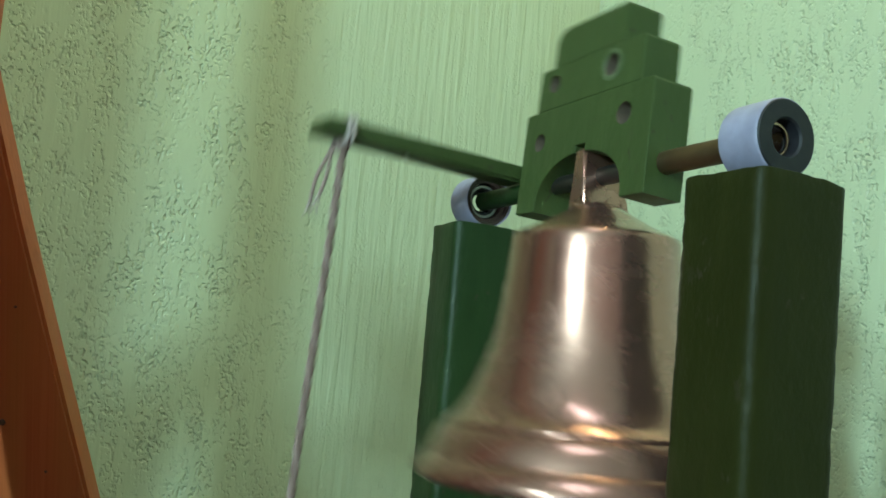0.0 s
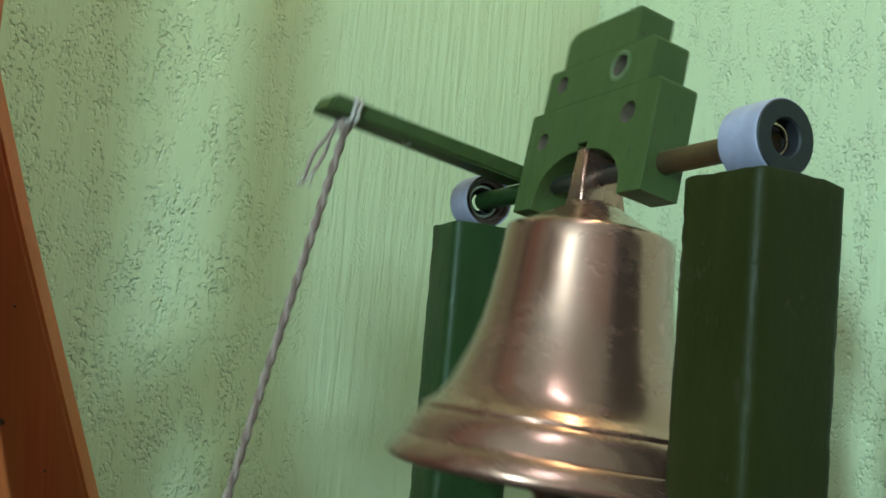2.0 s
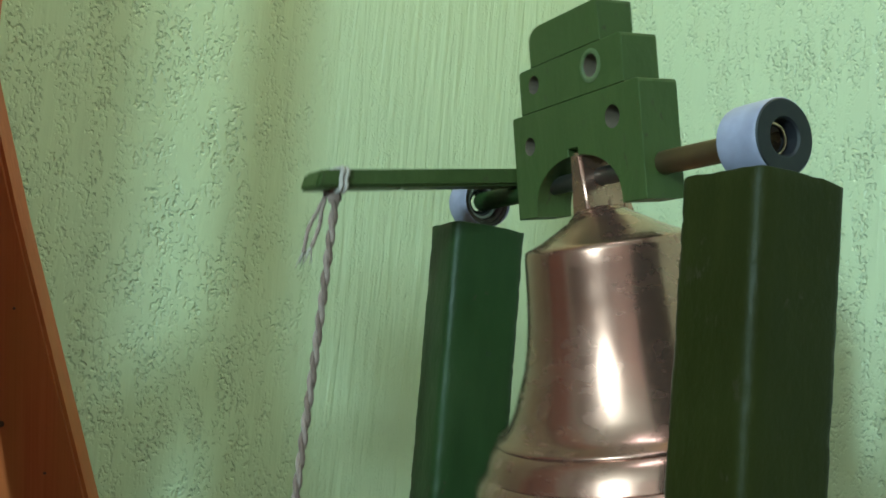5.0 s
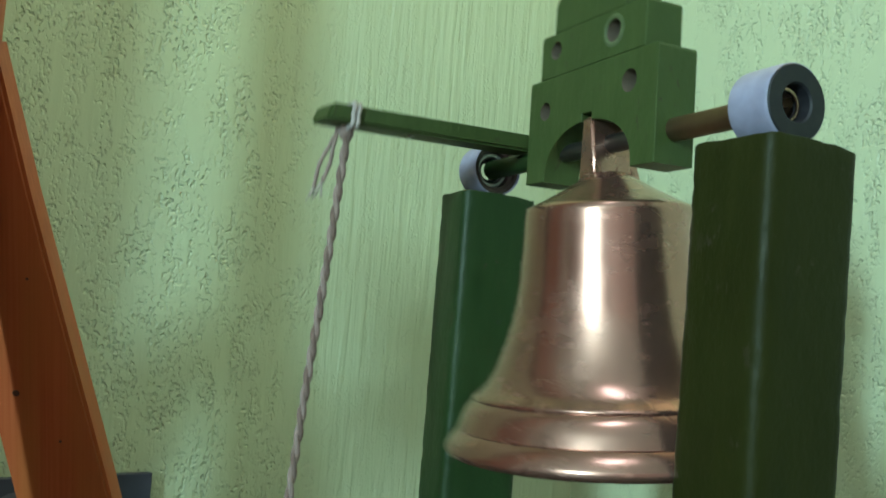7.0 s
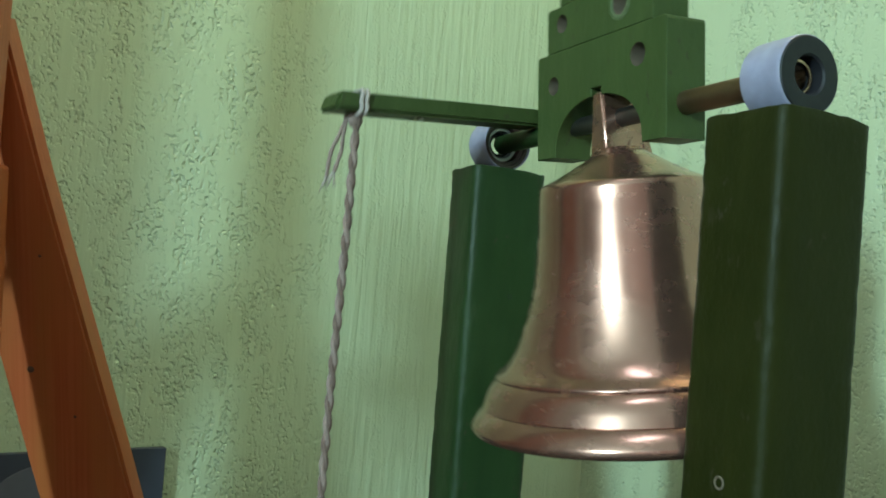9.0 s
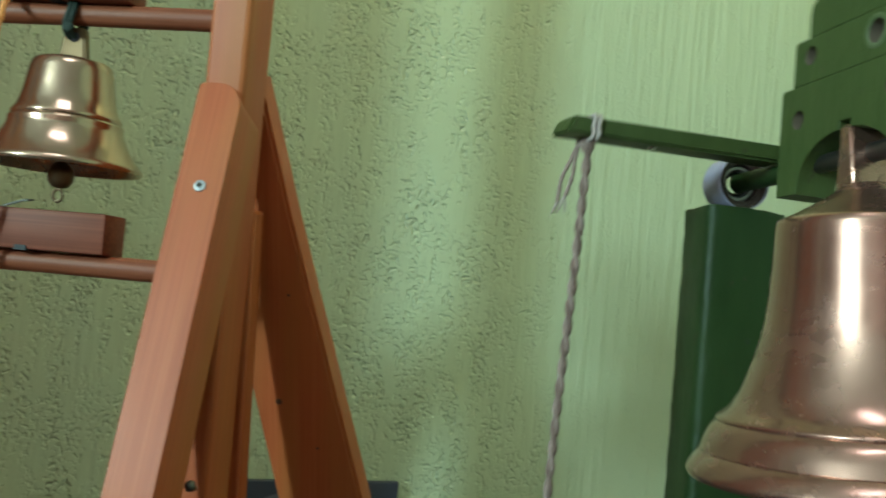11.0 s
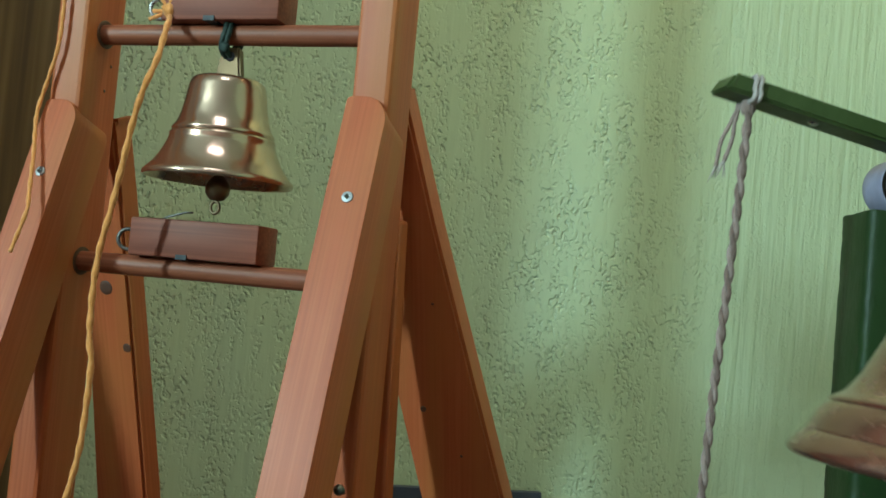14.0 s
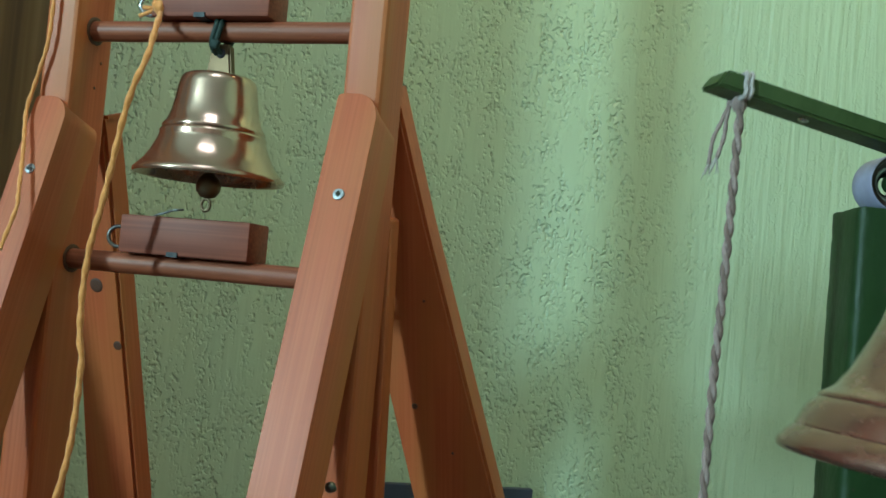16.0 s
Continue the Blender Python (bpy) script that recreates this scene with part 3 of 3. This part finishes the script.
for v in kb.verts:
    v.co *= 1 + 0.3 * noise.noise(v.co * 260)
part("knot", kb, ROPE, cord, "", pose(0.002, 0.001, -0.013), True)
for dx, dy, ln, bend in ((-0.005, -0.010, 0.045, 0.002), (-0.007, -0.0155, 0.050, -0.002)):
    tail = spline([(-0.004, -0.003, -0.010), (dx * 0.5, dy * 0.6, -0.012 - ln * 0.3), (dx * 0.7, dy * 0.8 + bend, -0.012 - ln * 0.6), (dx, dy, -0.012 - ln)], 8)
    part("frayed_end", bm_tube(tail, 0.0017, 8, 300, 2), ROPE, cord, "loose cord end", None, True)
rnd = random.Random(4)
for tip in ((-0.005, -0.010, -0.056), (-0.007, -0.0155, -0.061)):
    for i in range(7):
        e = (tip[0] + rnd.uniform(-0.004, 0.004), tip[1] + rnd.uniform(-0.006, 0.003), tip[2] - rnd.uniform(0.007, 0.016))
        mid = tuple((u + w) / 2 + rnd.uniform(-0.001, 0.001) for u, w in zip(tip, e))
        part("tuft_yarn", bm_tube(spline([tip, mid, e], 4), 0.0007, 5, 0, 0, False, lambda u: 1.0 - 0.6 * u), FRAY, cord, "pale frayed yarn", None, True)

# ---- the wooden stand with the brass bell ----
ST = pose(-0.3611, 0.6364, 0.1447 + H, 0, 0, 5.3)
FLOOR_Z = -(0.1447 + H)
wood_stand = thing("wooden_stand", ST, "orange varnished pine stand with splayed legs on the floor", "bell stand")
UW, UD = 0.0315, 0.050
for x0, nm in ((0.0, "right"), (-0.277, "left")):
    beam("upright", (x0 + UW / 2, UD / 2, FLOOR_Z), (x0 + UW / 2, UD / 2, 0.52), (1, 0, 0), UW, UD, PINE, wood_stand, "varnished pine upright", 0.004)
    drop = 0.009 if nm == "left" else 0.0
    p, q = Vector((x0 + UW / 2 + drop * 0.3, 0.0195, -0.009 - drop)), Vector((x0 + UW / 2 + drop * 0.3, -0.159, FLOOR_Z))
    lw, ll = (UW + 0.003) / 2, (p - q).length / 2
    rnd = [(lw - 0.019 + 0.019 * math.sin(radians(a)), ll - 0.022 + 0.022 * math.cos(radians(a))) for a in range(0, 91, 10)]
    out = [(-lw, -ll), (lw, -ll)] + rnd[::-1] + [(-lw + 0.003, ll), (-lw + 0.001, ll - 0.001), (-lw, ll - 0.003)]
    zz = (p - q).normalized()
    lm = frame_from((p + q) / 2 - Vector((1, 0, 0)).cross(zz) * -0.023, (1, 0, 0), zz.cross(Vector((1, 0, 0))), zz)
    leg = part("front_leg", bm_plate(out, [], 0.046, 0.01, 0.0055), PINE, wood_stand, "varnished pine leg with a rounded top", lm, True, 20)
    d = (q - p).normalized()
    sc = p + d * (0.083 - 1.8 * drop) + Vector((-0.002, -0.958, 0.287)) * 0.0231 + Vector((0.001, 0, 0))
    part("screw", bm_lathe([(0.0001, 0.0002), (0.0016, 0.0004), (0.002, 0.0012), (0.0042, 0.0010), (0.0045, 0.0)], 24), ZINC, leg, "zinc screw head", lm.inverted() @ Matrix.Translation(sc) @ pose(0, 0, 0, 90 - 16.7, 0, 0), True, 30)
    part("screw_cross", bm_box(0.0042, 0.0012, 0.0006), DARK_STEEL, leg, "", lm.inverted() @ Matrix.Translation(sc + Vector((0, -0.0013, 0.0004))) @ pose(0, 0, 0, 90 - 16.7, 0, 40))
    part("screw_cross", bm_box(0.0012, 0.0042, 0.0006), DARK_STEEL, leg, "", lm.inverted() @ Matrix.Translation(sc + Vector((0, -0.0013, 0.0004))) @ pose(0, 0, 0, 90 - 16.7, 0, 40))

# back legs: boards that lean away, cut to lie against the uprights
LEAN = math.atan(0.33)


def back_leg(outline):
    pts = [(x, z / math.cos(LEAN)) for x, z in outline]
    bm = bm_plate(pts, [], 0.028, 0.01, 0.0)
    bmesh.ops.bevel(bm, geom=[e for e in bm.edges if e.is_boundary or e.calc_face_angle(0) > 0.6], offset=0.003, segments=2, affect="EDGES")
    return part("back_leg", bm, PINE, wood_stand, "varnished pine board leg", pose(0, 0.052, 0, math.degrees(LEAN), 0, 0), True, 20)


back_leg([(0.018, 0.016), (0.002, -0.10), (0.0, -0.18), (0.034, -0.330), (0.0965, FLOOR_Z), (0.178, FLOOR_Z), (0.1094, -0.318), (0.0496, -0.091), (0.0245, 0.016)])
back_leg([(-0.252, -0.016), (-0.300, -0.10), (-0.306, -0.22), (-0.318, -0.385), (-0.330, FLOOR_Z), (-0.268, FLOOR_Z), (-0.258, -0.375), (-0.2535, -0.10), (-0.2535, -0.016)])

beam("rear_brace", (UW / 2 + 0.001, 0.0585, -0.09), (UW / 2 + 0.001, 0.112, FLOOR_Z), (1, 0, 0), UW - 0.002, 0.022, PINE, wood_stand, "varnished pine brace behind the upright", 0.003)
for z in (0.0515, -0.1448):
    prof = [(0.0001, -0.252), (0.0085, -0.252), (0.0088, -0.20), (0.0083, -0.13), (0.0087, -0.06), (0.0085, 0.006), (0.0001, 0.006)]
    part("rung", bm_lathe(prof, 28), DARK_PINE, wood_stand, "red-brown stained dowel", pose(0, 0.025, z, 0, 90, 0), True, 40)
    part("rung_rim", bm_lathe([(0.0086, 0.0), (0.0112, 0.0005), (0.0122, -0.0004)], 24), KNOT_WOOD, wood_stand, "dark rim round the dowel", pose(-0.277 + UW + 0.0006, 0.025, z, 0, 90, 0), True)
part("peg", bm_lathe([(0.0001, 0.008), (0.003, 0.0075), (0.0042, 0.004), (0.003, 0.0), (0.002, -0.004)], 16), DARK_STEEL, wood_stand, "small black peg", pose(0.03, -0.02, -0.293, 70, 0, 0), True)

# knots in the wood: on the leaning boards and on the inner side of one upright
for x, z, r in ((0.0375, -0.247, 0.0026), (-0.2794, -0.1683, 0.0065), (-0.2625, -0.2243, 0.0042), (0.072, -0.285, 0.0012), (0.047, -0.155, 0.0011)):
    part("knot_mark", bm_lathe([(0.0001, 0.0004), (r * 0.7, 0.0004), (r, 0.0002), (r * 1.1, -0.0002)], 18), KNOT_WOOD, wood_stand, "", pose(x, 0.052 - 0.33 * z - 0.0002, z, 90 + math.degrees(LEAN), 0, 0), True)
for y, z in ((0.0364, 0.0263), (0.0308, 0.0035)):
    part("knot_mark", bm_lathe([(0.0001, 0.0004), (0.0013, 0.0003), (0.0016, -0.0002)], 12), KNOT_WOOD, wood_stand, "", pose(-0.2455, y, z, 0, 90, 0), True)


def eye_screw(parent, m, r=0.0085, steel=None):
    ring = [(r * math.cos(6.283 * i / 28), 0.0016 * math.sin(3.14 * i / 28), r * math.sin(6.283 * i / 28)) for i in range(27)]
    part("screw_eye", bm_tube(ring, 0.0017, 8), steel or STEEL, parent, "screw eye", m, True)
    part("screw_eye", bm_tube([(r - 0.001, 0, 0), (r + 0.004, 0, 0.0), (r + 0.012, 0, 0)], 0.0017, 8), STEEL, parent, "zinc screw shank", m, True)


def rung_block(name, z, x0, x1):
    """A wooden block that rides on a rung, with a screw eye in its end."""
    b = thing("wooden_block", ST @ pose((x0 + x1) / 2, 0.026, z), "red-brown stained hardwood block on a dowel with a screw eye", "wooden block", "blocks on the dowels")
    ln = x1 - x0
    bm = bm_box(ln, 0.034, 0.0315, (0, 0, 0.0158), 0.0018)
    part("block", bm, BLOCK_WOOD, b, "stained hardwood block", None, True, 40)
    # not cut out: a near-black box gives the notch its shade
    part("notch", bm_box(0.010, 0.036, 0.004, (-0.008, 0, 0.0012)), RUBBER_AND_SHADE, b, "dark box standing for a shaded notch under the block")
    eye_screw(b, pose(-ln / 2 - 0.0095, -0.004, 0.013, 0, -8, 25), 0.0085, DARK_STEEL if name == "lower" else STEEL)
    return b


upper = rung_block("upper", 0.0602, -0.1815, -0.0735)
lower = rung_block("lower", -0.1362, -0.190, -0.0715)
part("bent_nail", bm_tube([(-0.045, 0.0, 0.030), (-0.035, 0, 0.034), (-0.020, 0, 0.0385), (-0.012, 0, 0.0392)], 0.0009, 6), DARK_STEEL, lower, "thin bent nail", None, True)

# brass bell, hung from the upper dowel
brass = thing("brass_bell", ST @ pose(-0.1202, 0.025, 0.0492), "small polished brass bell tied under a wooden dowel", "bell")
BO = [(0.0001, -0.034), (0.022, -0.0345), (0.0285, -0.0358), (0.0315, -0.0385), (0.0330, -0.044), (0.0350, -0.058), (0.0375, -0.070), (0.0405, -0.078), (0.0432, -0.0815), (0.0440, -0.0832), (0.0434, -0.0850), (0.0452, -0.0862), (0.0462, -0.0880), (0.0458, -0.0898), (0.0478, -0.0940), (0.0512, -0.1000), (0.0558, -0.1070), (0.0612, -0.1138), (0.0665, -0.1192), (0.0690, -0.1218), (0.0692, -0.1240), (0.0680, -0.1255)]
BI = [(0.0645, -0.1240), (0.0560, -0.1120), (0.0440, -0.0950), (0.0360, -0.0800), (0.0310, -0.0600), (0.0285, -0.0420), (0.0001, -0.0400)]
part("body", bm_lathe([((0.885 + 0.075 * min(1.0, max(0.0, (z + 0.11) / 0.03))) * r, -0.034 + 0.94 * (z + 0.034)) for r, z in BO + BI], 80), BRASS, brass, "polished brass bell", pose(0, 0, 0, 0, 0.5, 0), True, 50)
hg = bmesh.new()
bmesh.ops.create_cube(hg, size=1)
for v in hg.verts:
    lo = v.co.z < 0
    v.co.x *= 0.024 if lo else 0.016
    v.co.y *= 0.009
    v.co.z = -0.036 if lo else -0.0085
bmesh.ops.bevel(hg, geom=hg.edges[:], offset=0.0015, segments=2, affect="EDGES")
part("hanger", hg, DULL_BRASS, brass, "flat brass hanger", None, True, 40)
# a near-black disc on the hanger, the hole's shade as colour
part("hanger_hole_shade", bm_lathe([(0.0001, 0.0), (0.0040, 0.0), (0.0042, -0.001)], 20), RUBBER_AND_SHADE, brass, "", pose(0.001, -0.0051, -0.0165, 90, 0, 0), True)
tie = [(0.0015 * math.sin(i * 0.9), 0.0118 * math.cos(6.283 * i / 20), -0.0025 + 0.0145 * math.sin(6.283 * i / 20)) for i in range(20)]
part("tie", bm_tube(tie, 0.0027, 8, 0, 0, True), STRAP, brass, "dark green tie round the dowel", pose(-0.003, -0.0006, 0.0), True)
part("tie", bm_tube([(x * 1.0 + 0.006, y, z) for x, y, z in tie], 0.0022, 8, 0, 0, True), STRAP, brass, "dark green tie round the dowel", pose(-0.005, -0.0004, 0.0), True)
part("tie", bm_box(0.008, 0.005, 0.008, (0, 0, 0), 0.002), STRAP, brass, "knot of the tie", pose(-0.0005, -0.0125, -0.011, 0, 20, 0), True)
ball = part("clapper", bm_lathe([(0.0001, -0.1395), (0.006, -0.1382), (0.0095, -0.1335), (0.0102, -0.1285), (0.0085, -0.1235), (0.0045, -0.119), (0.002, -0.115), (0.0018, -0.06), (0.0001, -0.058)], 24), BRONZE, brass, "brown bronze clapper with an eye", pose(-0.001, 0, 0.0035), True, 60)
ering = [(0.0040 * math.cos(6.283 * i / 16), 0, -0.1445 + 0.0050 * math.sin(6.283 * i / 16)) for i in range(16)]
part("clapper_eye", bm_tube(ering, 0.0014, 7, 0, 0, True), BRONZE, ball, "", pose(-0.001, 0, 0), True)

# orange twine tied to the screw eye of the upper block, and a thinner one on the other leg
twine = thing("orange_twine", ST @ pose(-0.19, 0.02, 0.07), "orange twine tied to a screw eye, hanging loose", "cord")
pts = [(0.0167, -0.008, -0.0044), (0.0247, -0.025, -0.0227), (0.030, -0.040, -0.0497), (0.0279, -0.050, -0.0748), (0.0219, -0.050, -0.0973), (0.018, -0.050, -0.1198), (0.0145, -0.050, -0.1422), (0.0091, -0.050, -0.1737), (0.0026, -0.050, -0.2052), (0.0003, -0.050, -0.2409), (0.0021, -0.050, -0.2761), (0.0058, -0.050, -0.2933), (0.0051, -0.050, -0.3372), (0.0023, -0.050, -0.3681), (-0.0045, -0.050, -0.4005), (-0.0156, -0.052, -0.4535), (-0.02, -0.055, -0.60)]
part("strand", bm_tube(spline(pts, 20), 0.0025, 9, 160, 2), ORANGE, twine, "orange twine", None, True)
kb = bmesh.new()
bmesh.ops.create_icosphere(kb, subdivisions=3, radius=0.0065)
for v in kb.verts:
    v.co *= 1 + 0.35 * noise.noise(v.co * 230)
part("knot", kb, ORANGE, twine, "", pose(0.0155, -0.008, -0.002), True)
for dx, dz in ((-0.014, -0.003), (-0.017, -0.010), (-0.008, 0.009), (0.002, 0.013)):
    part("end", bm_tube([(0.0155, -0.008, -0.002), (0.0155 + dx, -0.012, dz)], 0.0018, 6), ORANGE, twine, "frayed twine end", None, True)

thin = thing("thin_orange_twine", ST @ pose(-0.277, -0.004, 0.07), "thin frayed orange twine lying along a pine leg", "cord")
pts = [(0.0105, -0.002, 0.10), (0.0108, -0.002, 0.015), (0.0111, -0.002, -0.009), (0.0097, -0.002, -0.038), (0.0016, -0.0025, -0.0717), (0.0010, -0.0085, -0.0968), (0.0134, -0.0215, -0.1317), (0.0248, -0.035, -0.1653), (0.0294, -0.0408, -0.1792), (0.0300, -0.0545, -0.2130)]
part("strand", bm_tube(spline(pts, 16), 0.0017, 8, 200, 2), ORANGE, thin, "thin orange twine", None, True)

# ---- by the wall: a wooden door leaf and a slate-blue box ----
door = tagged(new("door_1"), "brown wooden door with vertical grain, shut", "door", kind="structure")
door.matrix_world = ROOM @ pose(1.445, 0.004, 0)
part("leaf", bm_box(0.20, 0.035, 2.0, (0.108, 0.0175, 1.0), 0.003), CABINET, door, "brown wooden leaf")
# the shadow at the door's edge, built as a near-black strip
part("gap_shadow", bm_box(0.012, 0.045, 2.05, (0.0, 0.0225, 1.025), 0.002), RUBBER_AND_SHADE, door, "dark strip standing for the shadow beside the door")

box = thing("picture_board", ROOM @ pose(0.775, 0.002, 0), "slate blue printed board leaning on the wall", "board")
part("board", bm_box(0.34, 0.012, 0.186, (0.17, 0.006, 0.093), 0.001), CARD, box, "slate blue board")
disc = bm_lathe([(0.0001, 0.0006), (0.075, 0.0006), (0.0755, 0.0)], 48)
part("print", disc, CARD_PALE, box, "pale round print", pose(0.155, 0.0126, 0.095, -90, 0, 0))

# unseen housing made up for the corner fill
lampf = thing("ceiling_lamp", ROOM @ pose(*CORNER_FILL, RZ), "unseen round fill lamp added on the ceiling", "ceiling lamp")
part("rim", bm_lathe([(0.14, 0.0), (0.14, -0.045), (0.132, -0.045), (0.132, 0.0)], 40), WHITE, lampf, "white rim")
lampr = thing("ceiling_lamp", ROOM @ pose(*ROOM_LAMP, RZ), "long white ceiling lamp on the ceiling", "ceiling lamp")
for sy in (-1, 1):
    part("rim", bm_box(0.64, 0.012, 0.045, (0, sy * 0.125, -0.0225)), WHITE, lampr, "white rim")


# ---- what moves ----
def motions():
    swing = [
        (0.0, 4.3), (0.1, 20.8), (0.2, 11.1), (0.3, -5.3), (0.4, -17.2), (0.5, -11.5), (0.6, 11.2), (0.7, 20.3), (0.8, 5.7), (0.9, -7.5),
        (1.0, -12.5), (1.1, -4.4), (1.2, 13.4), (1.3, 19.2), (1.4, 6.0), (1.5, -5.5), (1.6, -11.0), (1.7, -4.3), (1.8, 12.5), (1.9, 19.3),
        (2.0, 9.9), (2.1, -0.6), (2.2, -10.4), (2.3, -6.5), (2.4, 10.0), (2.5, 19.6), (2.6, 18.2), (2.7, 7.9), (2.8, -7.7), (2.9, -10.1),
        (3.0, 1.1), (3.2, 20.2), (5.3, 16.3), (5.4, 2.0), (5.5, -6.1), (5.6, -5.4), (5.7, 2.0), (5.8, 15.8), (5.9, 19.4), (6.0, 12.7),
        (6.1, 1.8), (6.2, -8.6), (6.3, -7.3), (6.4, 7.1), (6.5, 16.0), (6.6, 17.6), (6.7, 8.8), (6.8, -6.2), (6.9, -9.1), (7.0, -0.2),
        (7.1, 9.0), (7.2, 18.6), (7.3, 17.0), (7.4, 4.1), (7.5, -4.3), (7.6, -8.5), (7.7, -2.6), (7.8, 10.4), (7.9, 16.0), (8.0, 12.2),
        (8.1, 3.1), (8.2, -6.8), (10.3, -4.3), (10.4, 6.7), (10.5, 14.7), (10.6, 18.6), (10.7, 13.0), (10.8, 0.4), (10.9, -4.4), (11.0, 1.0),
        (11.1, 8.9), (11.2, 19.7), (11.3, 18.4), (11.4, 8.0), (11.5, -1.3), (11.6, -4.0), (11.7, 1.8), (11.8, 13.8), (11.9, 18.1), (12.0, 13.8),
        (12.1, 6.1), (12.2, -4.1), (12.3, -4.2), (12.4, 6.5), (12.5, 13.2), (12.6, 15.8), (12.7, 11.3), (12.8, -0.2), (12.9, -4.6), (13.0, -0.4),
        (13.1, 6.5), (13.2, 15.0), (13.3, 15.8), (13.4, 6.6), (13.5, -0.4), (13.6, -4.5), (13.7, 0.1), (13.8, 11.5), (13.9, 16.0), (14.0, 12.4),
        (14.1, 5.7), (14.2, -3.7), (14.3, -3.9), (14.4, 5.7), (14.5, 12.3), (14.6, 15.7), (14.7, 11.6), (14.8, 0.6), (14.9, -3.7), (15.0, -0.5),
        (15.1, 6.8), (15.2, 15.2), (15.3, 15.3), (15.4, 7.3), (15.5, 0.1), (15.6, -3.9), (15.7, 0.3), (15.8, 11.0), (15.9, 15.3), (16.0, 12.6),
    ]
    for i in range(1, 20):
        swing.append((round(3.25 + 0.105 * (i - 1), 2), 3.5 + 14.5 * math.cos(6.2832 * (3.25 + 0.105 * (i - 1) - 3.22) / 0.69)))
    for i in range(0, 20):
        t = 8.3 + 0.1 * i
        swing.append((round(t, 2), 5.0 - 11.8 * math.cos(6.2832 * (t - 8.24) / 0.676)))
    swing.sort()
    sway = [(0, -0.05), (0.5, -0.15), (1, -0.062), (1.5, 0.108), (2, -0.21), (2.5, -0.11), (3, -0.072), (3.2, -0.06), (5.3, -0.03), (5.5, -0.05), (6, -0.064), (6.5, -0.02), (7, -0.072), (7.5, -0.048), (8, -0.004), (10.3, -0.03), (11, -0.036), (11.5, -0.068), (12, -0.012), (12.5, 0.004), (13, -0.036), (13.5, -0.074), (14, -0.044), (14.5, 0.002), (15, -0.06), (15.5, -0.052), (16, -0.018)]
    walk(bell, [(t, SWING @ pose(0, 0, 0, -a, 0, 0)) for t, a in swing])
    ropes = []
    for t, a in swing:
        s = float(np.interp(t, [q[0] for q in sway], [q[1] for q in sway]))
        place = (SWING @ pose(0, 0, 0, -a, 0, 0)) @ KNOT
        ropes.append((t, Matrix.Translation(place) @ pose(0, 0, 0, 0, math.degrees(-s), 0) @ pose(0, 0, 0, 0, 0, -63)))
    walk(cord, ropes)


motions()
